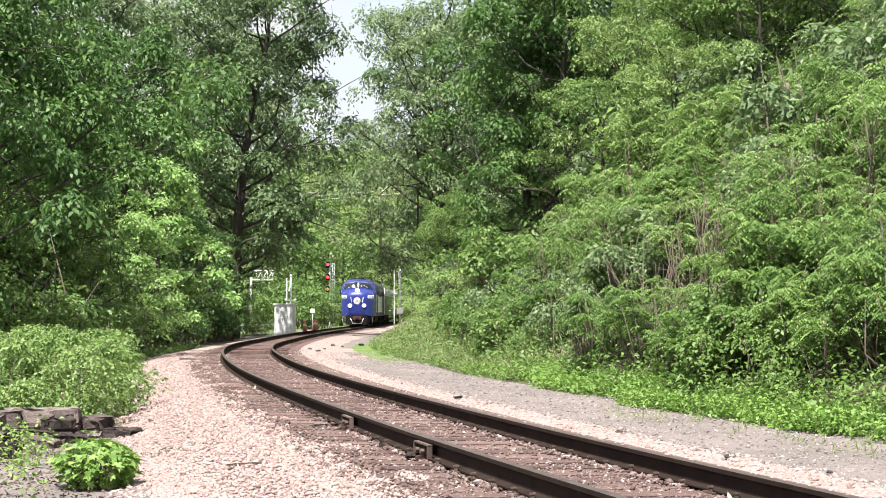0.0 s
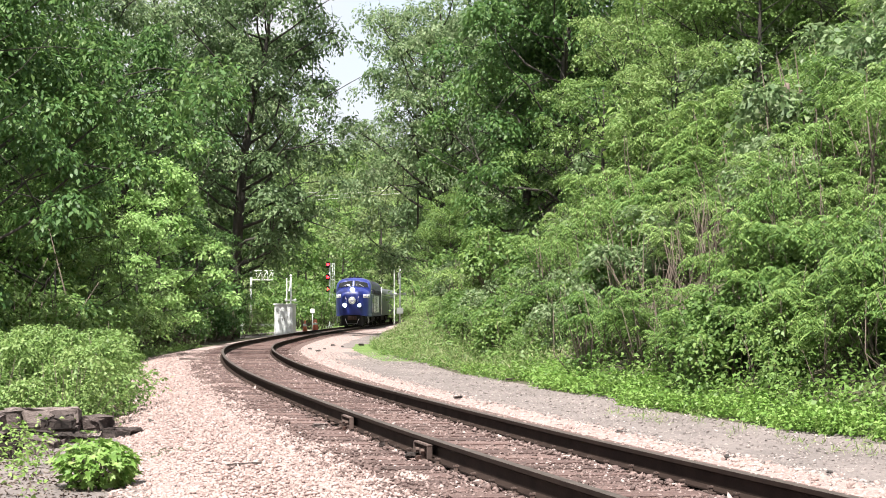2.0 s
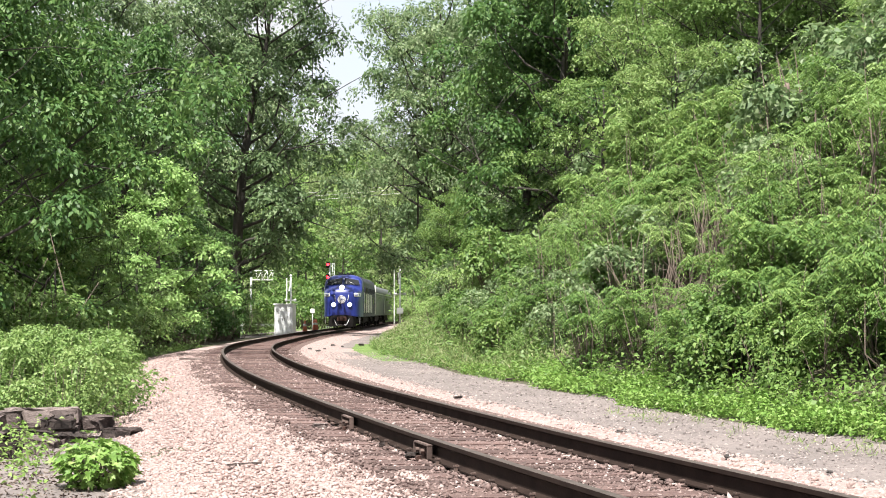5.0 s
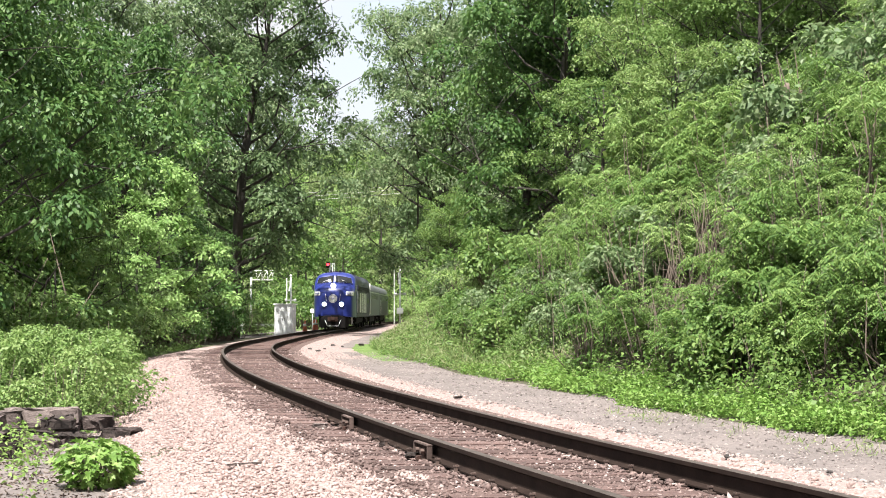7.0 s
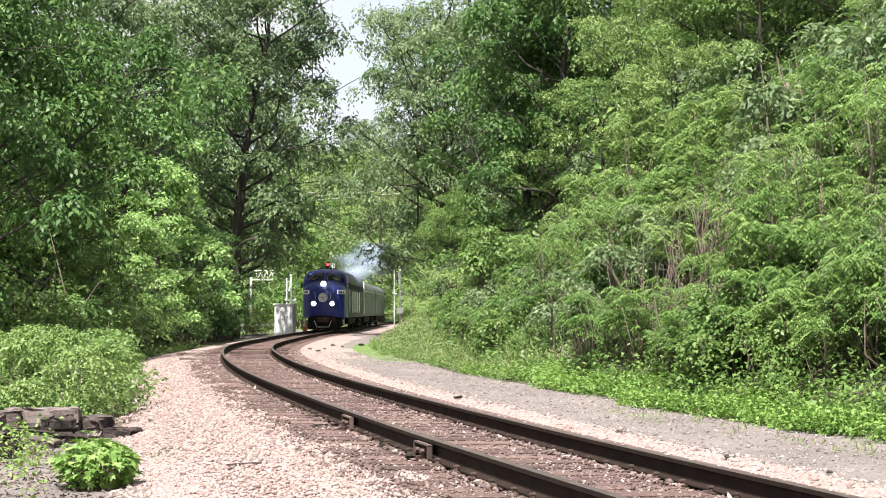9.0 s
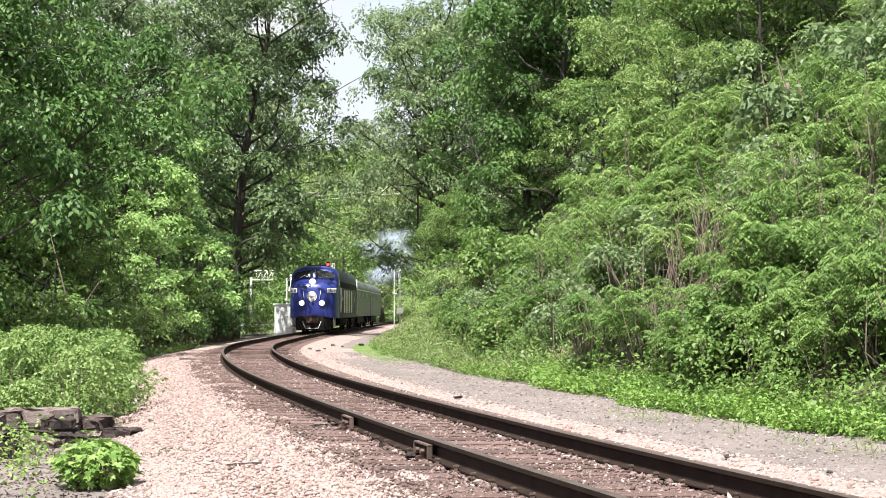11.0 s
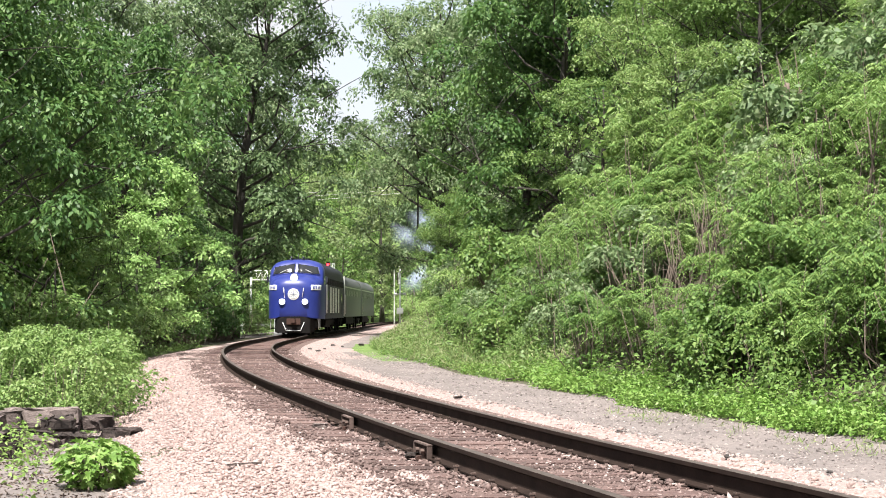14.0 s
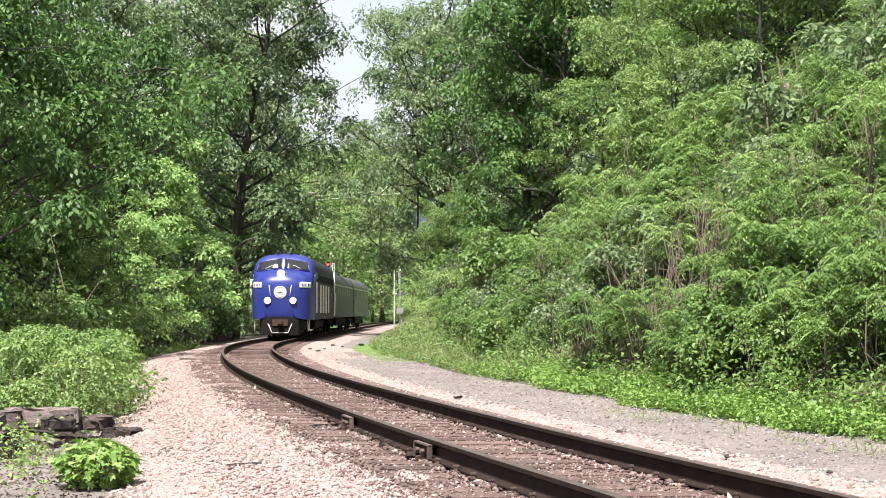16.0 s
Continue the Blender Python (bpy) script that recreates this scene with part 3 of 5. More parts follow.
# sunlit bush; its dark leaf colour stands in for shade under tall trees
S_SHADE = tagged(shrub(32, 3.0, 3.2, 22, 0, M_LEAF_DARK, False, 0.19, 2000), "leafy bush beside the track with shade put into its dark leaf colour", "shrub", "shrubs beside the track")
S_SUMAC = tagged(shrub(21, 2.6, 2.4, 26, 400, M_LEAF_MID, True, 0.125, pairs=7), "green shrub with long feathery compound leaves", "shrub", "shrubs on the hillside")
S_SUMAC2 = tagged(shrub(22, 2.9, 2.6, 26, 400, M_LEAF_LIGHT, True, 0.125, pairs=7), "bright green shrub with feathery compound leaves", "shrub", "shrubs on the hillside")
S_BROAD = tagged(shrub(23, 2.0, 2.2, 24, 0, M_LEAF_MID, False, 0.12, 4200), "leafy green bush with small oval leaves", "shrub", "shrubs on the hillside")
S_FAR = tagged(shrub(24, 3.0, 3.2, 22, 0, M_LEAF_MID, False, 0.2, 2200), "leafy green bush farther along the slope", "shrub", "shrubs on the hillside")
S_FAR2 = tagged(shrub(25, 3.0, 3.2, 22, 220, M_LEAF_LIGHT, True, 0.19, pairs=5), "light green feathery bush farther along the slope", "shrub", "shrubs on the hillside")
S_LOW = tagged(shrub(26, 1.0, 1.6, 30, 0, M_LEAF_LIGHT, False, 0.052, 5600), "low light green bramble bush beside the ballast", "shrub", "low bushes beside the ballast")

S_FROND = tagged(shrub(29, 2.0, 2.2, 24, 320, M_LEAF_MID, True, 0.125, pairs=8), "sumac shrub with long hanging feathery leaves over the weeds", "shrub", "shrubs on the hillside")
S_PALE = tagged(shrub(28, 2.7, 2.4, 22, 0, M_LEAF_GREY, False, 0.14, 3600), "tall bush with pale silvery green leaves", "shrub", "shrubs on the hillside")
S_LOW2 = tagged(shrub(27, 1.1, 1.5, 24, 260, M_LEAF_LIGHT, True, 0.08, pairs=6), "low green bush with fine leaflets beside the ballast", "shrub", "low bushes beside the ballast")

rnd = random.Random(31)


def scatter(protos, n, y0, y1, o0, o1, gap, s0, s1, power=1.0, tall=(0.85, 1.2), clear=1.3):
    done, tries = [], 0
    while len(done) < n and tries < n * 40:
        tries += 1
        y = y0 * (y1 / y0) ** (rnd.random() ** power)
        o = rnd.uniform(o0, o1)
        x = cx(y) + o
        if y > 42 and x - clear < -0.0165 * y:
            continue
        if abs(x) > 0.31 * y + 3.5:
            continue
        if y < 33 and 6.5 < o < 12 and 0.112 < x / y < 0.184:
            continue
        if any((x - a) ** 2 + (y - b) ** 2 < gap * gap * max(1, y / 35) for a, b in done):
            continue
        done.append((x, y))
        grow = 0.6 + 0.4 * min(1, max(0, (o - 6) / 4)) if o1 > 10 else 1
        place(rnd.choice(protos), x, y, rnd.uniform(s0, s1) * grow, rnd.uniform(0, 360), 0.08, rnd.uniform(*tall))


# hillside on the right of the line
scatter([S_SUMAC, S_SUMAC, S_SUMAC2, S_BROAD, S_PALE], 76, 17, 44, 6.2, 17, 1.15, 0.7, 1.15)
scatter([S_FAR, S_FAR2, S_PALE], 36, 42, 74, 6.6, 24, 1.5, 0.65, 1.15)
scatter([S_FAR, S_FAR2], 40, 70, 138, 8.6, 26, 1.5, 0.7, 1.15)
scatter([S_SUMAC, S_SUMAC, S_BROAD, S_LOW], 26, 17, 62, 5.7, 7.0, 0.9, 0.45, 0.75)
scatter([S_LOW2], 18, 50, 125, 5.8, 8.6, 0.9, 0.6, 1.0, clear=-2.2)
scatter([T_MID, T_MID, T_DARK], 14, 64, 130, 15, 30, 3.4, 0.6, 0.95, clear=3.5)
for x, y, s in ((-0.4, 114, 1.0), (8.5, 122, 1.0), (5.8, 96, 0.72)):
    place(T_BIG, x, y, s, rnd.uniform(0, 360))

for x, y in ((0.2, 110), (2.2, 111.5), (0.3, 106), (1.4, 107.5)):
    place(T_SLOPE, x, y, rnd.uniform(0.75, 0.9), rnd.uniform(0, 360))
scatter([S_SUMAC, S_BROAD, S_PALE, S_PALE, S_FAR], 40, 33, 64, 12.0, 22, 1.2, 0.95, 1.35)
for p, x, y, k in ((T_DARK, 5.0, 60, 0.8), (T_SLOPE2, 6.6, 51, 0.95), (T_SLOPE2, 4.9, 47, 0.72), (T_SLOPE2, 6.4, 44, 0.72), (T_SLOPE, 8.4, 50, 1.05), (T_SLOPE2, 9.6, 47, 0.9), (T_SLOPE, 11.2, 49, 1.1), (T_SLOPE2, 12.6, 46, 0.95),
                   (T_SLOPE2, 7.2, 58, 1.1), (T_SLOPE, 10.6, 58, 1.2), (T_SLOPE, 14.0, 55, 1.2), (T_SLOPE, 9.4, 65, 1.15), (T_SLOPE2, 12.0, 67, 1.2), (T_SLOPE, 15.0, 65, 1.2), (T_SLOPE2, 13.0, 62, 1.2), (T_DARK, 3.4, 64, 0.75)):
    place(p, x, y, k, rnd.uniform(0, 360))

for x, y, k in ((5.2, 20.6, 0.62), (5.9, 21.2, 0.8), (5.1, 22.2, 0.75), (6.2, 22.6, 1.0), (4.7, 24.4, 0.8), (3.9, 25.6, 0.6), (5.2, 25.0, 1.0)):
    place(S_FROND, x, y, k, rnd.uniform(0, 360))

# trees on the left of the line
for p, x, y, s in ((T_DARK, -13.4, 46, 0.85), (T_DARK, -16.0, 52, 1.0), (T_DARK, -20.0, 66, 1.0), (T_MID, -22.5, 74, 1.2), (T_DARK, -12.6, 37, 0.7),
                   (T_DARK, -18.2, 86, 1.1), (T_LIGHT, -12.6, 65, 0.85), (T_LIGHT, -12.0, 55, 0.65), (T_BIG, -20.5, 121, 1.2), (T_BIG, -20.0, 90, 0.95),
                   (T_DARK, -23.0, 118, 1.2), (T_UNDER, -16.2, 93, 1.0)):
    place(p, x, y, s, rnd.uniform(0, 360))
place(T_LEAN, -14.3, 107, 1.0, 0)
place(T_LEAN, -17.6, 130, 1.0, 20)
place(T_LEAN, 0.9, 142, 1.02, 180)
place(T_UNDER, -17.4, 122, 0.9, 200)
# small trees in dark leaf colour, which also stands in for canopy shade
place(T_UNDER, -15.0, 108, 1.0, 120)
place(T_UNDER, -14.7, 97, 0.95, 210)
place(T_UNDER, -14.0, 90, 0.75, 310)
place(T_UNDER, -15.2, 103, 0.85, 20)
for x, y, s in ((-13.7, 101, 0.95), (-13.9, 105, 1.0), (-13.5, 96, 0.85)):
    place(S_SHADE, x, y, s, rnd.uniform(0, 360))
place(T_LIGHT, -12.8, 71, 1.25, 40)
place(T_LIGHT, -12.7, 46, 0.6, 70)
place(T_UNDER, -15.8, 60, 1.0, 150)
for x, y in ((-14.0, 52), (-15.6, 56), (-17.0, 62), (-15.0, 68), (-17.5, 74), (-18.5, 80), (-16.5, 90), (-12.8, 47), (-19.5, 96), (-16.8, 104)):
    place(S_FAR, x, y, rnd.uniform(1.2, 1.5), rnd.uniform(0, 360))
place(T_UNDER, -13.4, 51, 1.05, 33)
place(T_SLOPE, -12.7, 45, 0.72, 80)
place(T_SLOPE, -12.4, 50.5, 0.8, 170)
place(T_UNDER, -14.8, 58, 1.1, 140)
place(T_UNDER, -18.4, 131, 1.2, 60)
# beyond y 70 the bushes turn dark-leaved, shade painted by leaf colour
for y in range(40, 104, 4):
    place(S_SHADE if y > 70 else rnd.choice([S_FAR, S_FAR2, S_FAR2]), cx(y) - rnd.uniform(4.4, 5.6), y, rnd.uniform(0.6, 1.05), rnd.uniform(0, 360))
for y in range(44, 70, 5):
    place(S_FAR2, cx(y) - rnd.uniform(6.2, 7.4), y, rnd.uniform(1.1, 1.5), rnd.uniform(0, 360))
for y in (21.5, 22.5, 24, 26, 28, 30, 32.5, 35, 38, 41):
    for o in (-3.85, -4.9, -6.2)[:3 if y < 27 else 2]:
        place(S_LOW2 if rnd.random() < 0.2 and o < -5 else S_LOW, cx(y) + o + rnd.uniform(-0.3, 0.3) - (0.012 * y if o < -4 else 0), y + rnd.uniform(-0.6, 0.6), rnd.uniform(0.9, 1.3), rnd.uniform(0, 360))

for x, y, s in ((-14.4, 124, 1.7), (-15.4, 127, 1.9), (-15.9, 132, 1.6)):
    place(S_LOW2, x, y, s, rnd.uniform(0, 360))

# the far wood
for k in range(74):
    y = 215 + 190 * (k / 74) ** 0.8
    x = (-0.115 + 0.125 * ((k * 0.618) % 1)) * y
    if abs(x - cx(y)) < 8:
        x = cx(y) - 9 if k % 2 else cx(y) + 9
    grow = 0.85 - 0.4 * smooth01((y - 230) / 160)
    place(rnd.choice([T_FAR, T_FAR2]), x, y, grow * rnd.uniform(0.85, 1.2), rnd.uniform(0, 360))
for k in range(26):
    y = rnd.uniform(168, 222)
    x = rnd.uniform(-0.17, 0.02) * y
    if abs(x - cx(y)) > 5.0:
        place(rnd.choice([S_FAR, S_FAR2]), x, y, rnd.uniform(1.3, 2.2), rnd.uniform(0, 360))
for y in range(164, 236, 6):
    place(rnd.choice([S_FAR, S_FAR2]), cx(y) + rnd.uniform(5.5, 8.0), y, rnd.uniform(1.5, 2.3), rnd.uniform(0, 360))
    place(S_FAR, cx(y) + rnd.uniform(9.0, 12.0), y, rnd.uniform(1.8, 2.6), rnd.uniform(0, 360))
for x, y, s in ((-27, 202, 0.8), (6.5, 222, 1.0), (-9.5, 246, 0.8)):
    place(T_FARBIG, x, y, s, rnd.uniform(0, 360))


# bare stems in the gap of the hedge
def bare_stems(x, y, height, seed):
    rs = np.random.RandomState(seed)
    ob = tagged(empty("dead_bush", pose(x, y, land(x, y))), "bare dry grey-brown stems of a dead bush on the bank", "dead bush", "dead bushes on the bank")
    for k in range(12):
        az, r = rs.uniform(0, 6.28), rs.uniform(0.2, 1.2)
        b = np.array((math.cos(az) * 0.25 * r, math.sin(az) * 0.25 * r, -0.2))
        t = np.array((math.cos(az) * r + 0.1, math.sin(az) * r, height * rs.uniform(0.6, 1)))
        m = (b + t) / 2 + rs.normal(size=3) * 0.08
        part("stem", merged("stem", [tube_data([b, m, t], [0.014, 0.011, 0.004], 5), tube_data([m, m * 0.4 + t * 0.6 + rs.normal(size=3) * 0.25], [0.008, 0.003], 5)], M_TWIG), None, ob)


for k, (x, y, h) in enumerate(((3.8, 29.5, 1.6), (4.1, 30.6, 1.8), (5.4, 31.5, 1.8), (5.8, 32.2, 1.8), (5.0, 31.0, 1.6))):
    bare_stems(x, y, h, 60 + k)


# low weeds and grass, too many to count
def weeds(name, plants, y0, y1, edge, h0, h1, per, lsize, material, label, seed, aspect=0.6, droop=0.1, tight=0.1):
    rs = np.random.RandomState(seed)
    P = []
    for _ in range(plants):
        y = y0 * (y1 / y0) ** rs.rand()
        o = edge(rs, y)
        x = cx(y) + o
        z = land(x, y)
        h = rs.uniform(h0, h1)
        q = rs.normal(size=(per, 3)) * np.array((tight, tight, 0)) + np.array((x, y, z))
        q[:, 2] += rs.uniform(0.02, 1, per) * h
        P.append(q)
    P = np.concatenate(P)
    return tagged(new(name, quads(name, leaf_quads(rs, P, lsize, lsize * aspect, 1.2, droop), material)), label, "weeds", kind="stuff")


weeds("weeds", 2200, 15, 37, lambda r, y: 4.8 + 0.6 * noise.noise((y * 0.4, 1, 1)) + abs(r.normal()) * 0.45, 0.08, 0.32, 14, 0.065, M_WEED, "bright green broad-leaved weeds at the foot of the bank", 51)
weeds("weeds", 1100, 34, 75, lambda r, y: 4.8 + 0.6 * noise.noise((y * 0.4, 1, 1)) + abs(r.normal()) * 0.6, 0.08, 0.32, 14, 0.065, M_LEAF_MID, "dull green weeds and grass at the foot of the bank", 59)
weeds("weeds", 230, 16, 60, lambda r, y: 5.0 + 0.7 * noise.noise((y * 0.55, 7, 1)) + abs(r.normal()) * 0.9, 0.3, 0.85, 20, 0.1, M_LEAF_LIGHT, "taller leafy green weeds at the foot of the bank", 58, 0.55, 0.2, 0.14)
weeds("weeds", 800, 20, 80, lambda r, y: -3.55 - 0.3 * noise.noise((y * 0.5, 2, 1)) - abs(r.normal()) * 0.7, 0.1, 0.45, 14, 0.08, M_LEAF_LIGHT, "green weeds at the edge of the ballast", 52)
weeds("grass", 2100, 32, 135, lambda r, y: 4.8 + 0.5 * (y > 80) + abs(r.normal()) * 1.3, 0.08, 0.42, 14, 0.2, M_GRASS, "long pale green grass on the bank", 53, 0.09, -0.9)
weeds("undergrowth", 2600, 18, 75, lambda r, y: r.uniform(5.2, 16), 0.05, 0.5, 14, 0.09, M_LEAF_MID, "low green undergrowth covering the bank", 57, 0.55, 0.1, 0.22)
weeds("weeds", 70, 12.5, 20, lambda r, y: -4.3 - abs(r.normal()) * 0.9 + 0.05 * (y - 12), 0.1, 0.4, 18, 0.06, M_WEED, "light green weeds among the old ties", 55)
weeds("leaf_litter", 900, 12, 24, lambda r, y: -3.5 - abs(r.normal()) * 1.2, 0.0, 0.02, 6, 0.045, M_TWIG, "dry brown leaf litter and bark scraps", 56, 0.5, 0, 0.15)
weeds("grass", 60, 13, 22, lambda r, y: r.uniform(3.4, 4.9), 0.02, 0.1, 12, 0.1, M_GRASS, "sparse grass tufts in the gravel", 54, 0.1, -0.9, 0.05)


# ---------------------------------------------------------------- train
def loft(stations, n=25):
    """Rings along y: stations are (y, half width, top, shoulder height, foot, squareness)."""
    rings = []
    for (yy, hw, top, sh, foot, e) in stations:
        ring = [(-hw, yy, foot), (-hw, yy, foot + (sh - foot) * 0.5)]
        for k in range(n):
            t = math.pi * (1 - k / (n - 1))
            c, s = math.cos(t), math.sin(t)
            ring.append((hw * math.copysign(abs(c) ** (2 / e), c), yy, sh + (top - sh) * abs(s) ** (2 / e)))
        ring += [(hw, yy, foot + (sh - foot) * 0.5), (hw, yy, foot)]
        rings.append(ring)
    return rings


def loft_mesh(name, rings, material, cap=True):
    n = len(rings[0])
    verts = [v for r in rings for v in r]
    faces = []
    for i in range(len(rings) - 1):
        for k in range(n - 1):
            faces.append((i * n + k, i * n + k + 1, (i + 1) * n + k + 1, (i + 1) * n + k))
        faces.append((i * n + n - 1, i * n, (i + 1) * n, (i + 1) * n + n - 1))
    if cap:
        faces.append(tuple(range(n))[::-1])
        faces.append(tuple(range((len(rings) - 1) * n, len(rings) * n)))
    me = mesh_from(name, verts, faces, material, True)
    me.set_sharp_from_angle(angle=radians(38))
    return me


NOSE_STATIONS = [(-0.07, 0.05, 2.3, 2.0, 1.7, 2.2), (-0.05, 0.34, 2.55, 2.0, 1.28, 2.4), (0.0, 0.62, 2.75, 2.0, 1.12, 2.6), (0.06, 0.9, 2.98, 2.05, 1.05, 2.6), (0.2, 1.18, 3.2, 2.1, 1.0, 2.6), (0.5, 1.42, 3.4, 2.3, 0.98, 2.6), (0.95, 1.53, 3.52, 2.5, 0.96, 2.6),
        (1.5, 1.58, 3.6, 2.7, 0.95, 2.6), (1.75, 1.6, 3.92, 3.0, 0.95, 2.9), (2.05, 1.6, 4.28, 3.3, 0.95, 3.0), (2.4, 1.6, 4.44, 3.4, 0.95, 3.0), (3.0, 1.6, 4.48, 3.45, 0.95, 3.0)]


def finer(rows, n=4):
    """The stations with smooth ones set between them."""
    out = []
    for i in range(len(rows) - 1):
        p = [rows[max(i - 1, 0)], rows[i], rows[i + 1], rows[min(i + 2, len(rows) - 1)]]
        for j in range(n):
            f = j / n
            row = []
            for a, b, c, d in zip(*p):
                lo, hi = min(b, c), max(b, c)
                v = 0.5 * (2 * b + (c - a) * f + (2 * a - 5 * b + 4 * c - d) * f * f + (3 * b - a - 3 * c + d) * f ** 3)
                row.append(min(max(v, lo), hi))
            out.append(tuple(row))
    return out + [rows[-1]]


NOSE = finer(NOSE_STATIONS)
BACK = [(3.0, 1.6, 4.48, 3.45, 0.95, 3.0), (5.0, 1.6, 4.48, 3.45, 0.95, 3.0), (20.2, 1.6, 4.48, 3.45, 0.95, 3.0), (20.4, 1.5, 4.38, 3.35, 1.0, 3.0)]


def nose_y(x, z):
    """How far back the nose's skin lies at x, z."""
    for i in range(len(NOSE) - 1):
        for j in range(4):
            f = j / 4
            a = [NOSE[i][k] * (1 - f) + NOSE[i + 1][k] * f for k in range(6)]
            if abs(x) < a[1]:
                top = a[3] + (a[2] - a[3]) * (1 - (abs(x) / a[1]) ** a[5]) ** (1 / a[5])
                if a[4] <= z <= top:
                    return a[0]
    return 2.4


def nose_patch(name, pts, material, parent, label="", proud=0.012, thick=0.02):
    """A pane or plate that follows the nose: a grid between four corners (x, z)."""
    (x0, z0), (x1, z1), (x2, z2), (x3, z3) = pts
    n = 6
    V, F = [], []
    for layer in (0, 1):
        for i in range(n + 1):
            for j in range(n + 1):
                u, v = i / n, j / n
                x = (x0 * (1 - u) + x1 * u) * (1 - v) + (x3 * (1 - u) + x2 * u) * v
                z = (z0 * (1 - u) + z1 * u) * (1 - v) + (z3 * (1 - u) + z2 * u) * v
                V.append((x, nose_y(x, z) - proud + layer * thick, z + 0.004))
    w = n + 1
    for i in range(n):
        for j in range(n):
            a = i * w + j
            F.append((a, a + w, a + w + 1, a + 1))
    o = w * w
    rim = [i * w for i in range(w)] + [n * w + j for j in range(1, w)] + [i * w + n for i in range(n - 1, -1, -1)] + [j for j in range(n - 1, 0, -1)]
    for a, b in zip(rim, rim[1:] + rim[:1]):
        F.append((a, a + o, b + o, b))
    return part(name, mesh_from(name, V, F, material, True), None, parent, label)


def disc(name, x, z, r, depth, material, parent, label="", y=None, sides=24):
    yy = nose_y(x, z) if y is None else y
    me = tube(name, [(x, yy - depth, z), (x, yy - depth * 0.5, z), (x, yy + 0.06, z)], [r * 0.96, r, r], material, sides, False)
    return part(name, me, None, parent, label)


def wheelset(parent, y, r=0.5):
    V = []
    for s in (-1, 1):
        V.append(tube_data([(s * 0.68, 0, 0), (s * 0.715, 0, 0), (s * 0.715, 0, 0.0001), (s * 0.82, 0, 0)], [r + 0.03, r + 0.03, r, r - 0.01], 20))
    V.append(tube_data([(-0.7, 0, 0), (0.7, 0, 0)], [0.09, 0.09], 8))
    w = part("wheelset", merged("wheelset", V, M_BLACK, False), None, parent, "steel wheels on an axle")
    w.location = (0, y, r)
    return w


def truck(parent, y, base=2.74):
    bm = box(-1.05, -0.92, y - base / 2 - 0.7, y + base / 2 + 0.7, 0.42, 0.85, 0.04)
    for b2 in (box(0.92, 1.05, y - base / 2 - 0.7, y + base / 2 + 0.7, 0.42, 0.85, 0.04), box(-0.95, 0.95, y - 0.35, y + 0.35, 0.45, 0.95, 0.03),
               box(-1.12, -1.0, y - base / 2 - 0.2, y - base / 2 + 0.2, 0.32, 0.7, 0.03), box(1.0, 1.12, y - base / 2 - 0.2, y - base / 2 + 0.2, 0.32, 0.7, 0.03),
               box(-1.12, -1.0, y + base / 2 - 0.2, y + base / 2 + 0.2, 0.32, 0.7, 0.03), box(1.0, 1.12, y + base / 2 - 0.2, y + base / 2 + 0.2, 0.32, 0.7, 0.03)):
        t = bpy.data.meshes.new("t"); b2.to_mesh(t); b2.free(); bm.from_mesh(t)
    part("truck_frame", bm, M_BLACK, parent, "black cast truck frame")
    return [wheelset(parent, y - base / 2), wheelset(parent, y + base / 2)]


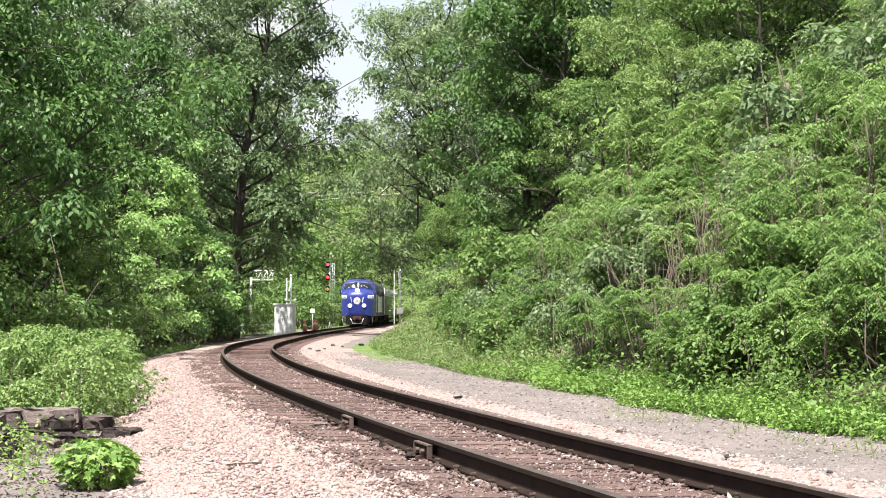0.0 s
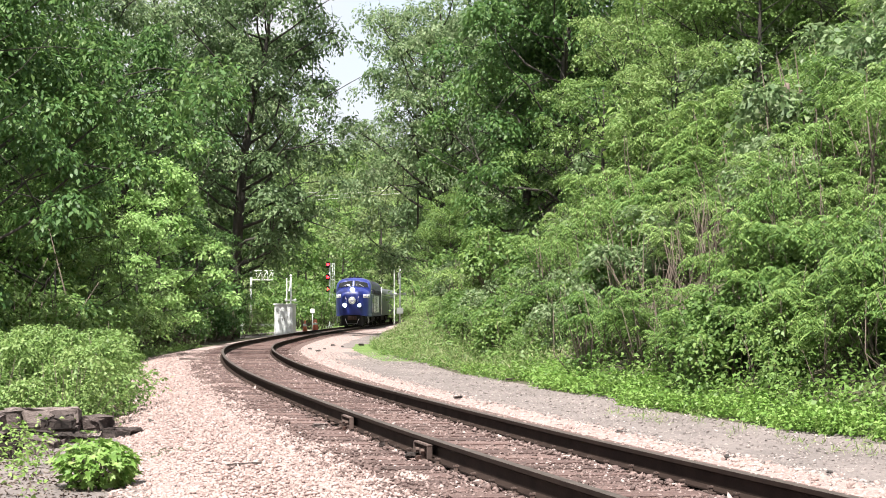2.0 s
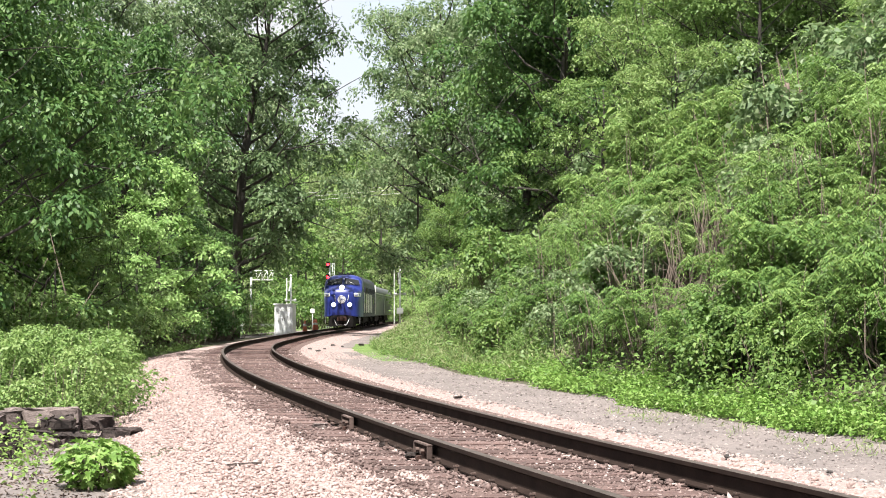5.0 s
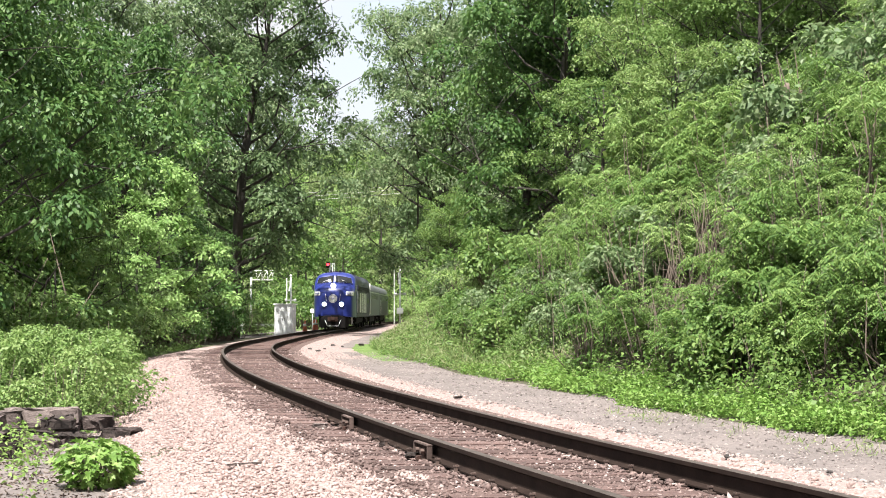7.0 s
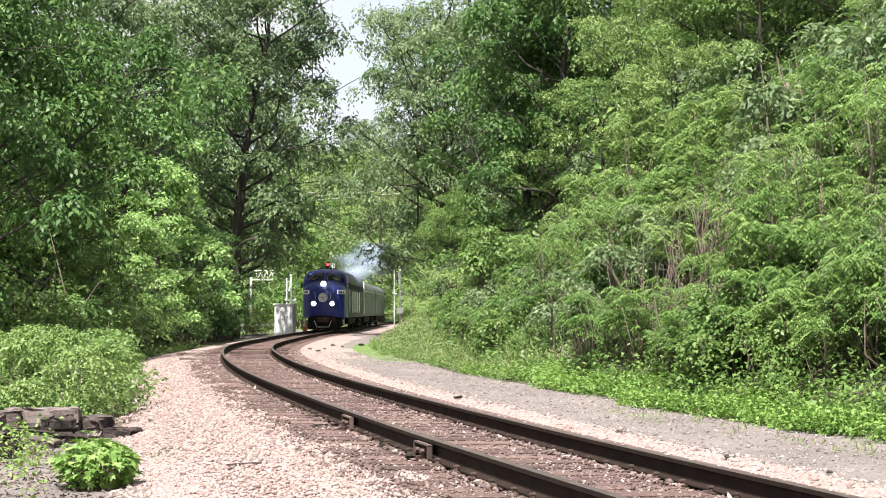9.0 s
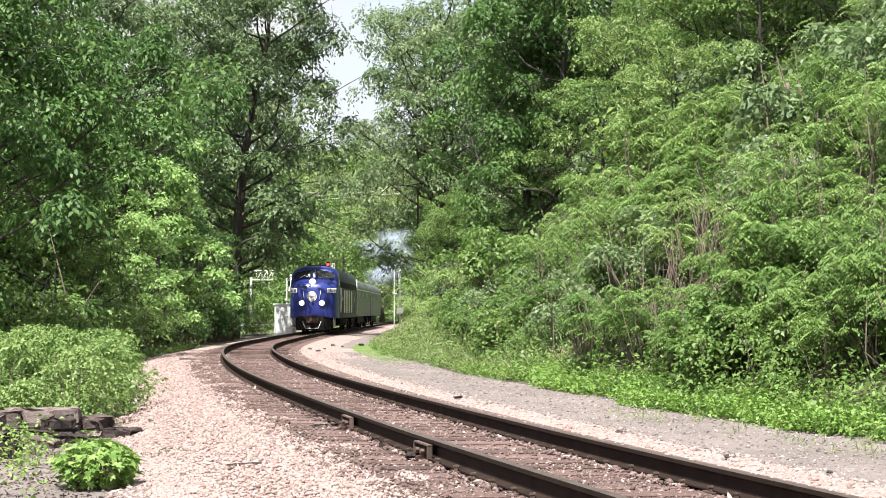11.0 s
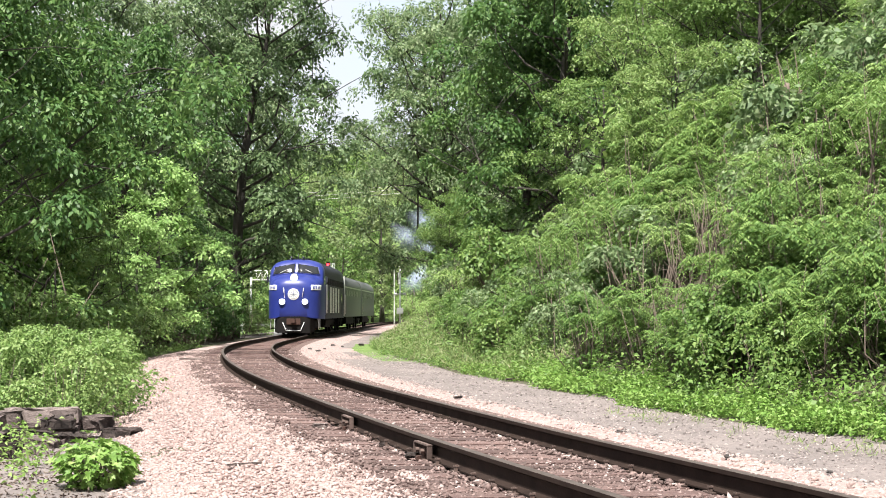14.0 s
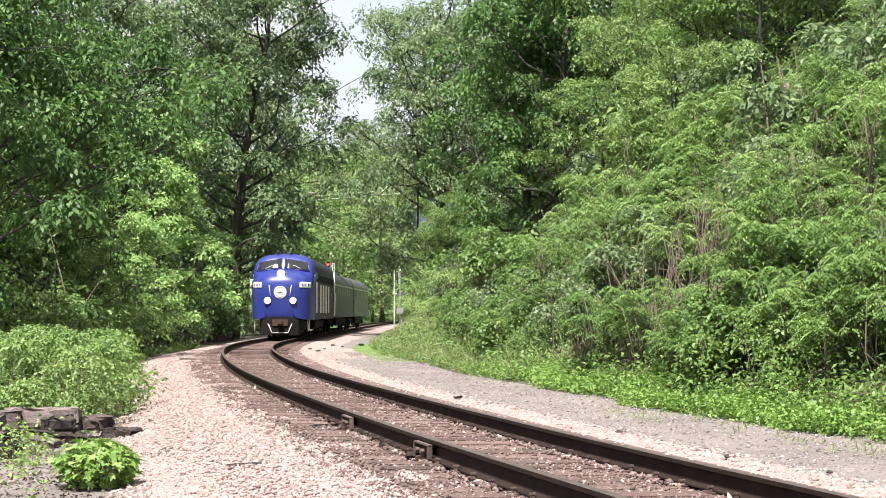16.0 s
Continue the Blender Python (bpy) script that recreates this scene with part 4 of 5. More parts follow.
def locomotive():
    ob = tagged(empty("locomotive"), "royal blue bulldog-nosed passenger diesel locomotive with lit headlights", "locomotive")
    part("nose", loft_mesh("nose", loft(NOSE), M_BLUE), None, ob, "rounded royal blue nose and cab")
    part("body", loft_mesh("body", loft(BACK), M_NAVY), None, ob, "dark blue carbody with a rounded roof")
    # windscreens in two bowed halves, side windows
    for s in (-1, 1):
        nose_patch("windscreen", [(s * 0.08, 3.66), (s * 1.4, 3.54), (s * 1.28, 4.0), (s * 0.08, 4.22)], M_GLASS, ob, "dark windscreen half", 0.05, 0.1)
        ws = [(s * 0.08, 3.66), (s * 1.4, 3.54), (s * 1.28, 4.0), (s * 0.08, 4.22), (s * 0.08, 3.66)]
        part("windscreen_frame", tube("windscreen_frame", [(x, nose_y(x, z) - 0.05, z) for (x0, z0), (x1, z1) in zip(ws, ws[1:]) for x, z in [(x0 + (x1 - x0) * q / 4, z0 + (z1 - z0) * q / 4) for q in range(4)]] + [(s * 0.08, nose_y(s * 0.08, 3.66) - 0.05, 3.66)], 0.022, M_BLUE, 6), None, ob, "blue windscreen surround")
        part("mirror", box(s * 1.74 - 0.07, s * 1.74 + 0.07, 2.2, 2.24, 3.1, 3.45, 0.01), M_NAVY, ob, "dark cab mirror")
        part("mirror_arm", tube("mirror_arm", [(s * 1.58, 2.25, 3.3), (s * 1.74, 2.22, 3.3)], 0.015, M_WHITE, 5), None, ob)
        nose_patch("number_board", [(s * 1.0, 2.62), (s * 1.52, 2.62), (s * 1.52, 2.92), (s * 1.0, 2.92)], M_WHITE, ob, "white number board", 0.05, 0.12)
        for k, w in enumerate((0.06, 0.06, 0.06, 0.06)):
            xx = s * (1.09 + 0.09 * k + (0.03 if k == 3 else 0))
            nose_patch("number_bar", [(xx, 2.69), (xx + s * w, 2.69), (xx + s * w, 2.85), (xx, 2.85)], M_BLUE, ob, "blue bar of lettering", 0.06, 0.01)
        b = disc("lower_headlight", s * 0.66, 1.95, 0.19, 0.09, M_SILVER, ob, "chrome-ringed lower headlight")
        disc("lens", s * 0.66, 1.95, 0.145, 0.1, M_HEADLIGHT, b, "glowing white lens")
        part("grab_iron", tube("grab_iron", [(s * 0.5, nose_y(s * 0.5, 2.1) - 0.06, 2.2), (s * 0.55, nose_y(s * 0.55, 2.5) - 0.07, 2.5), (s * 0.58, nose_y(s * 0.58, 2.7) - 0.05, 2.75)], 0.018, M_WHITE, 6), None, ob, "white grab iron")
        part("side_handrail", tube("side_handrail", [(s * 1.66, 3.05, 1.3), (s * 1.68, 3.05, 2.1), (s * 1.66, 3.05, 3.0)], 0.022, M_WHITE, 6), None, ob, "white vertical handrail")
        part("side_handrail", tube("side_handrail", [(s * 1.66, 3.75, 1.3), (s * 1.68, 3.75, 2.1), (s * 1.66, 3.75, 3.0)], 0.022, M_WHITE, 6), None, ob, "white vertical handrail")
        part("side_handrail", tube("side_handrail", [(s * 1.63, 20.05, 1.1), (s * 1.66, 20.05, 2.2), (s * 1.63, 20.05, 3.9)], 0.04, M_WHITE, 6), None, ob, "white vertical handrail")
        part("cab_window", box(s * 1.6 - 0.012, s * 1.6 + 0.012, 2.25, 2.95, 2.95, 3.5, 0.01), M_GLASS, ob, "dark cab side window")
        part("cab_door", box(s * 1.6 - 0.014, s * 1.6 + 0.014, 3.12, 3.68, 1.2, 3.2, 0.01), M_BLUE, ob, "blue cab door")
        part("side_panel", box(s * 1.6 - 0.01, s * 1.6 + 0.01, 4.1, 19.9, 1.15, 3.0, 0.005), M_SIDE, ob, "dark grey side panel")
        for yy in (7.0, 9.2, 11.6, 14.0):
            part("lettering_bar", box(s * 1.6 - 0.02, s * 1.6 + 0.02, yy, yy + 1.25, 1.3, 2.9, 0.005), M_WHITE, ob, "white bar of lettering")
        part("air_grille", box(s * 1.6 - 0.016, s * 1.6 + 0.016, 4.1, 19.9, 3.02, 3.42, 0.005), M_BLACK, ob, "long dark air-intake grille")
        for k in range(9):
            part("louver", box(s * 1.6 - 0.024, s * 1.6 + 0.024, 4.15 + k * 1.95, 4.27 + k * 1.95, 1.2, 3.4, 0.006), M_NAVY, ob, "dark blue panel batten")
        for yy in (5.4, 17.4):
            part("porthole", tube("porthole", [(s * 1.58, yy, 2.35), (s * 1.63, yy, 2.35)], 0.28, M_GLASS, 18, False), None, ob, "round dark porthole window")
        part("step_rail", tube("step_rail", [(s * 1.35, 0.75, 1.0), (s * 1.4, 0.72, 0.7), (s * 1.4, 0.72, 0.35)], 0.025, M_WHITE, 6), None, ob, "white step rail")
        part("wiper", tube("wiper", [(s * 0.95, nose_y(s * 0.95, 3.62) - 0.04, 3.66), (s * 0.55, nose_y(s * 0.55, 3.8) - 0.05, 3.85)], 0.014, M_WHITE, 5), None, ob, "thin windscreen wiper")
    h = disc("headlight", 0.0, 3.36, 0.24, 0.16, M_SILVER, ob, "round headlight housing on the nose")
    disc("lens", 0.0, 3.36, 0.17, 0.18, M_HEADLIGHT, h, "glowing white lens")
    e = disc("emblem", 0.0, 2.38, 0.33, 0.03, M_WHITE, ob, "round white emblem on the nose")
    yy = nose_y(0, 2.38) - 0.04
    for k in range(4):
        t = k * math.pi / 4
        part("emblem_bar", tube("emblem_bar", [(math.cos(t) * 0.2, yy, 2.38 + math.sin(t) * 0.2), (-math.cos(t) * 0.2, yy, 2.38 - math.sin(t) * 0.2)], 0.009, M_BLUE, 6), None, e)
    part("emblem_ring", tube("emblem_ring", [(math.cos(a) * 0.26, yy, 2.38 + math.sin(a) * 0.26) for a in [2 * math.pi * i / 24 for i in range(25)]], 0.008, M_BLUE, 6), None, e)
    # pilot, coupler, roof gear
    V = loft([(0.0, 0.7, 1.1, 0.7, 0.14, 6), (0.12, 0.95, 1.1, 0.7, 0.14, 6), (0.5, 1.12, 1.1, 0.7, 0.2, 6), (1.0, 1.15, 1.1, 0.7, 0.35, 6)])
    part("pilot", loft_mesh("pilot", V, M_BLACK), None, ob, "black pilot plate")
    part("coupler_pocket", box(-0.4, 0.4, -0.06, 0.1, 0.62, 0.98, 0.02), M_RUSTBROWN, ob, "rusty brown coupler pocket")
    part("coupler", box(-0.14, 0.14, -0.35, 0.1, 0.7, 0.98, 0.04), M_RUSTBROWN, ob, "rusty knuckle coupler")
    part("pilot_step", tube("pilot_step", [(-0.62, -0.03, 0.75), (-0.42, -0.05, 0.28), (0.42, -0.05, 0.28), (0.62, -0.03, 0.75)], 0.028, M_GREYMETAL, 6), None, ob, "pale steel pilot bar")
    for s in (-1, 1):
        part("side_step", box(s * 1.3 - 0.16, s * 1.3 + 0.16, 0.95, 1.25, 0.38, 0.44, 0.01), M_BLACK, ob, "black corner step")
        part("step_hanger", box(s * 1.44 - 0.02, s * 1.44 + 0.02, 0.98, 1.22, 0.4, 0.98, 0.005), M_GREYMETAL, ob, "steel step hanger")
    part("fuel_tank", box(-1.3, 1.3, 7.2, 12.8, 0.4, 0.98, 0.12), M_BLACK, ob, "black fuel tank")
    for s in (-1, 1):
        part("horn", tube("horn", [(s * 0.35, 2.3, 4.58), (s * 0.35, 2.7, 4.58), (s * 0.35, 2.9, 4.58)], [0.075, 0.035, 0.03], M_NAVY, 10), None, ob, "air horn")
        part("horn_post", tube("horn_post", [(s * 0.35, 2.8, 4.4), (s * 0.35, 2.8, 4.58)], 0.03, M_NAVY, 6), None, ob)
        part("exhaust_stack", box(-0.25, 0.25, 8.4 + s * 0.9, 8.9 + s * 0.9, 4.4, 4.68, 0.03), M_BLACK, ob, "black exhaust stack")
    for yy in (5.6, 14.2, 15.9, 17.6):
        part("roof_fan", tube("roof_fan", [(0, yy, 4.4), (0, yy, 4.62)], 0.52, M_NAVY, 20, False), None, ob, "round roof fan housing")
    part("horn_rack", box(-0.6, 0.6, 2.85, 2.95, 4.42, 4.52, 0.02), M_NAVY, ob, "dark roof rack")
    part("antenna", tube("antenna", [(0, 2.9, 4.4), (0, 2.9, 4.85)], 0.02, M_NAVY, 6), None, ob)
    return ob, truck(ob, 3.2) + truck(ob, 16.8)


def coach():
    ob = tagged(empty("passenger_coach"), "grey streamlined passenger coach with a rounded roof", "railway coach", "coaches of the train")
    L = 18.6
    part("body", loft_mesh("body", loft([(0.0, 1.42, 4.08, 3.0, 1.1, 2.5), (0.12, 1.52, 4.15, 3.05, 1.0, 2.5), (L - 0.12, 1.52, 4.15, 3.05, 1.0, 2.5), (L, 1.42, 4.08, 3.0, 1.1, 2.5)]), M_COACH), None, ob, "smooth grey carbody with rounded roof")
    part("end_door", box(-0.45, 0.45, -0.03, 0.05, 1.1, 3.2, 0.02), M_BLACK, ob, "dark end door")
    part("diaphragm", loft_mesh("diaphragm", loft([(-0.34, 1.36, 4.02, 3.0, 1.1, 2.5), (-0.02, 1.4, 4.06, 3.0, 1.1, 2.5)]), M_BLACK), None, ob, "black rubber gangway diaphragm")
    part("underframe", box(-1.25, 1.25, 5.5, L - 5.5, 0.45, 1.02, 0.05), M_BLACK, ob, "black underframe equipment")
    for s in (-1, 1):
        for k in range(7):
            y0 = 3.0 + k * 1.8
            part("window", box(s * 1.52 - 0.012, s * 1.52 + 0.012, y0, y0 + 0.9, 2.55, 2.95, 0.01), M_COACHGLASS, ob, "dark rectangular window")
        part("side_door", box(s * 1.52 - 0.01, s * 1.52 + 0.01, 1.1, 1.9, 1.1, 3.1, 0.01), M_COACH, ob, "grey vestibule door")
        part("side_handrail", tube("side_handrail", [(s * 1.56, 0.9, 1.2), (s * 1.56, 0.9, 2.6)], 0.02, M_WHITE, 6), None, ob, "pale grab rail")
        part("letterboard", box(s * 1.52 - 0.008, s * 1.52 + 0.008, 0.3, L - 0.3, 3.12, 3.2, 0.003), M_SILVER, ob, "thin silver stripe")
    return ob, truck(ob, 3.0, 2.6) + truck(ob, L - 3.0, 2.6)


loco, loco_wheels = locomotive()
coach_a, _w = coach()
coach_b = copy_thing(coach_a, pose(0, 0, 0))


# ---------------------------------------------------------------- line-side things
def base_at(x, y):
    return pose(x, y, land(x, y))


def relay_cabinet():
    x, y = -11.95, 120
    z = land(x, y)
    ob = tagged(empty("relay_cabinet", pose(x, y, z, 0, 0, -12)), "silver metal signal relay cabinet beside the track", "relay cabinet")
    part("plinth", box(-0.75, 0.75, -0.5, 0.5, -0.3, 0.12, 0.02), M_GREYMETAL, ob, "grey concrete plinth")
    part("body", box(-0.72, 0.72, -0.45, 0.45, 0.12, 2.3, 0.02), M_CABINET, ob)
    part("roof", box(-0.8, 0.8, -0.55, 0.55, 2.3, 2.4, 0.03), M_CABINET, ob, "overhanging metal roof")
    for s in (-1, 1):
        d = part("door", box(s * 0.36 - 0.33, s * 0.36 + 0.33, -0.475, -0.45, 0.2, 2.2, 0.008), M_CABINET, ob, "silver metal door")
        part("handle", box(s * 0.08 - 0.02, s * 0.08 + 0.02, -0.52, -0.475, 1.1, 1.3, 0.006), M_BLACK, d, "black door handle")


def signal_mast():
    x, y = -13.6, 190
    s = 14.7
    z0 = land(x, y)
    ob = tagged(empty("railway_signal", pose(x, y, z0)), "tall railway signal mast with three red lights", "railway signal")
    H = 1.14 + (552 - 466) / s - z0
    part("mast", tube("mast", [(0, 0, -0.3), (0, 0, H)], 0.09, M_GREYMETAL, 10), None, ob, "galvanised steel mast")
    part("base", box(-0.35, 0.35, -0.35, 0.35, -0.3, 0.25, 0.03), M_GREYMETAL, ob)
    for zz in (1.14 + (552 - 469) / s, 1.14 + (552 - 491) / s, 1.14 + (552 - 512) / s):
        zz -= z0
        h = part("signal_head", box(-0.42, 0.02, -0.35, -0.1, zz - 0.36, zz + 0.36, 0.04), M_BLACK, ob, "black signal head")
        part("lens", tube("lens", [(-0.2, -0.38, zz), (-0.2, -0.34, zz)], 0.16, M_REDLIGHT, 16), None, h, "glowing red lens")
        part("hood", box(-0.4, 0.0, -0.62, -0.35, zz + 0.23, zz + 0.26, 0.008), M_BLACK, h, "black hood")
    for s2 in (0.28, 0.52):
        part("ladder_rail", tube("ladder_rail", [(s2, 0.25, 0), (s2, 0.2, H)], 0.025, M_GREYMETAL, 5), None, ob)
    k = 0.4
    while k < H:
        part("rung", tube("rung", [(0.28, 0.23, k), (0.52, 0.23, k)], 0.018, M_GREYMETAL, 5), None, ob)
        k += 0.36


def crossing_signal(x, y, turn, top, arm):
    z0 = land(x, y)
    ob = tagged(empty("crossing_signal", pose(x, y, z0, 0, 0, turn)), "white level-crossing mast with raised gate arm and lamps", "crossing signal", "crossing signals at the road")
    H = top - z0
    part("mast", tube("mast", [(0, 0, -0.3), (0, 0, H)], 0.075, M_GREYMETAL, 10), None, ob)
    part("base", box(-0.3, 0.3, -0.3, 0.3, -0.3, 0.2, 0.03), M_GREYMETAL, ob)
    part("finial", tube("finial", [(0, 0, H - 0.1), (0, 0, H), (0, 0, H + 0.1)], [0.1, 0.14, 0.05], M_WHITE, 10), None, ob, "white cap")
    part("gate_machine", box(-0.3, 0.3, -0.2, 0.2, 1.45, 2.05, 0.05), M_GREYMETAL, ob, "grey gate machine")
    part("gate_arm", box(arm - 0.05, arm + 0.05, -0.03, 0.03, 0.4, H * 0.95, 0.01), M_WHITE, ob, "raised white gate arm")
    part("cross_bar", box(-0.55, 0.55, -0.06, 0.06, H * 0.55, H * 0.55 + 0.12, 0.02), M_GREYMETAL, ob)
    for s in (-1, 1):
        part("lamp", tube("lamp", [(s * 0.45 - 0.12, 0, H * 0.56), (s * 0.45 + 0.1, 0, H * 0.56)], 0.13, M_GREYMETAL, 14, False), None, ob, "grey round crossing lamp")
        v = tube_data([(-0.08, -s * 0.5, H * 0.72), (-0.08, s * 0.5, H * 0.9)], [0.06, 0.06], 4)
        part("crossbuck_board", mesh_from("crossbuck_board", *v, M_WHITE), None, ob, "white crossbuck board")


relay_cabinet()
signal_mast()
crossing_signal(-4.1, 151, 8, 1.14 + 80 / 18.5, -0.55)
crossing_signal(-14.9, 155, -6, 1.14 + 64 / 18.06, -0.4)


def cantilever():
    x, y = -18.2, 160
    z0 = land(x, y)
    ob = tagged(empty("signal_gantry", pose(x, y, z0)), "white lattice gantry arm over the crossing road", "signal gantry")
    zc = 1.14 + 64 / 17.5 - z0
    part("post", tube("post", [(-1.2, 0, -0.3), (-1.2, 0, zc + 0.6)], 0.09, M_GREYMETAL, 8), None, ob)
    for zz in (zc - 0.45, zc + 0.5):
        part("chord", tube("chord", [(-1.2, 0, zz), (1.0, 0, zz)], 0.05, M_WHITE, 6), None, ob)
    for k in range(4):
        xx = -1.2 + k * 0.55
        part("lattice_bar", tube("lattice_bar", [(xx, 0, zc - 0.45), (xx + 0.55, 0, zc + 0.5)], 0.035, M_WHITE, 6), None, ob)
        part("lattice_bar", tube("lattice_bar", [(xx + 0.55, 0, zc - 0.45), (xx + 0.55, 0, zc + 0.5)], 0.035, M_WHITE, 6), None, ob)


cantilever()


def traffic_barrel(x, y):
    ob = tagged(empty("traffic_cone", base_at(x, y)), "orange plastic traffic cone beside the crossing", "traffic cone", "traffic cones at the crossing")
    part("base", box(-0.25, 0.25, -0.25, 0.25, 0, 0.05, 0.01), M_BLACK, ob)
    part("cone", tube("cone", [(0, 0, 0.05), (0, 0, 0.5), (0, 0, 1.05)], [0.22, 0.15, 0.06], M_ORANGE, 14), None, ob)
    part("band", tube("band", [(0, 0, 0.55), (0, 0, 0.75)], [0.148, 0.118], M_WHITE, 14), None, ob, "white reflective band")


for px, yy in ((540, 135), (557, 138), (560, 142)):
    traffic_barrel((px - 784) / 2800 * yy, yy)

def timber_pile():
    rows = [(-5.7, 19.0, 0.1, 3, 0), (-4.85, 19.3, 0.1, -2, 1), (-5.8, 19.2, 0.3, 1, 0), (-4.85, 19.45, 0.28, -7, 1), (-5.1, 18.5, 0.09, 9, 1), (-4.35, 18.9, 0.08, 30, 2), (-4.6, 18.2, 0.07, -20, 2),
            (-5.0, 16.0, 0.07, 6, 2), (-3.95, 19.4, 0.08, -15, 2), (-4.55, 19.0, 0.27, 12, 2), (-4.3, 19.5, 0.24, -35, 2), (-5.3, 17.6, 0.08, -6, 1), (-4.6, 17.3, 0.07, 22, 2), (-4.9, 16.9, 0.07, -3, 1), (-6.2, 18.8, 0.1, -4, 0), (-5.5, 18.3, 0.28, -8, 1)]
    for k, (x, y, z, a, m) in enumerate(rows):
        half = (0.72, 0.5, 0.22)[m]
        bm = box(-half, half - 0.1 * (k % 2), -0.115, 0.115, -0.1, 0.1 if m < 2 else 0.04, 0.012)
        bmesh.ops.subdivide_edges(bm, edges=[e for e in bm.edges if abs(e.verts[0].co.x - e.verts[1].co.x) > 0.3], cuts=4)
        r2 = random.Random(k)
        for v in bm.verts:
            v.co += Vector((r2.uniform(-0.06, 0.06), r2.uniform(-0.03, 0.03), r2.uniform(-0.035, 0.012)))
        me = bpy.data.meshes.new("old_tie"); bm.to_mesh(me); bm.free(); me.materials.append(M_OLDWOOD)
        ob = tagged(new("old_tie", me), "weathered split old wooden tie in a heap on the ground", "timber", "heap of old ties")
        ob.matrix_basis = pose(x, y, land(x, y) + z, r2.uniform(-9, 9), r2.uniform(-4, 4), a)


timber_pile()


def lobed_bush(seed, height, width, leaves, lsize):
    """A seedling bush whose five-lobed leaves are held out on thin stalks."""
    rs = np.random.RandomState(seed)
    ob = tagged(empty("shrub"), "small bright green maple seedling bush on the ballast", "shrub")
    outline = [(0, 0), (-0.3, -0.05), (-0.52, 0.12), (-0.3, 0.26), (-0.55, 0.62), (-0.22, 0.5), (0, 1.0), (0.22, 0.5), (0.55, 0.62), (0.3, 0.26), (0.52, 0.12), (0.3, -0.05)]
    V, F, stalks = [], [], []
    for k in range(leaves):
        d = rs.normal(size=3)
        d /= np.linalg.norm(d)
        p = d * np.array((width * 0.5, width * 0.5, height * 0.48)) * rs.uniform(0.4, 1.0) ** 0.5 + np.array((0, 0, height * 0.52))
        if k % 5 == 0:
            stalks.append(tube_data([(p[0] * 0.12, p[1] * 0.12, -0.1), (p[0] * 0.6, p[1] * 0.6, p[2] * 0.55), tuple(p)], [0.006, 0.004, 0.002], 5))
        tip = np.array((d[0], d[1], 0)) + rs.normal(size=3) * 0.5; tip[2] = -0.45 + rs.normal() * 0.25
        tip /= np.linalg.norm(tip)
        nn = d * 0.9 + np.array((0, 0, 0.6)) + rs.normal(size=3) * 0.3
        w = np.cross(tip, nn); w /= np.linalg.norm(w)
        nn = np.cross(w, tip)
        q = lsize * rs.uniform(0.6, 1.25)
        o = len(V)
        V.append(tuple(p + tip * q * 0.3 - nn * q * 0.08))
        V += [tuple(p + w * a * q + tip * b * q + nn * q * 0.2 * abs(a)) for a, b in outline]
        F += [(o, o + 1 + i, o + 1 + (i + 1) % 12) for i in range(12)]
    part("foliage", mesh_from("foliage", V, F, M_WEED, False), None, ob)
    part("branchwork", merged("branchwork", stalks, M_TWIG), None, ob)
    return ob


place(lobed_bush(41, 0.5, 0.74, 620, 0.085), -3.08, 14.1, 1.0, 0)


def rail_bracket(y):
    p, a = track_point(y, -0.7525)
    ob = tagged(empty("rail_bracket", Matrix.Translation(p) @ pose(0, 0, 0, 0, 0, -math.degrees(a))), "rusty bolted iron bracket clamped to the rail", "rail bracket", "brackets on the rail")
    part("back_plate", box(-0.075, -0.055, -0.24, 0.24, -0.165, -0.04, 0.004), M_RAIL, ob, "dark iron back plate")
    part("top_bar", box(-0.1, -0.05, -0.26, 0.26, -0.055, -0.038, 0.005), M_PLATE, ob)
    for q in (-0.25, 0.25):
        part("side_bar", box(-0.1, -0.055, q - 0.016, q + 0.016, -0.165, -0.055, 0.005), M_PLATE, ob)
    for q in (-0.08, 0.1):
        part("bolt", tube("bolt", [(-0.12, q, -0.105), (-0.07, q, -0.105)], 0.024, M_PLATE, 6, False), None, ob, "rusty hexagonal bolt")
    part("bolt_foot", box(-0.14, -0.08, -0.05, 0.03, -0.19, -0.15, 0.008), M_RUSTBROWN, ob)


rail_bracket(17.55)
rail_bracket(14.05)


def scrap(x, y, length, w, turn, material, label, category, name, seed):
    r2 = random.Random(seed)
    bm = box(-length / 2, length / 2, -w / 2, w / 2, 0, w * 0.65, w * (0.28 if name == "rock" else 0.12))
    for v in bm.verts:
        v.co += Vector((r2.uniform(-0.2, 0.2) * w, r2.uniform(-0.25, 0.25) * w, r2.uniform(-0.2, 0.25) * w))
    me = bpy.data.meshes.new(name); bm.to_mesh(me); bm.free(); me.materials.append(material)
    ob = tagged(new(name, me), label, category)
    ob.matrix_basis = pose(x, y, land(x, y) + 0.015, 0, 0, turn)


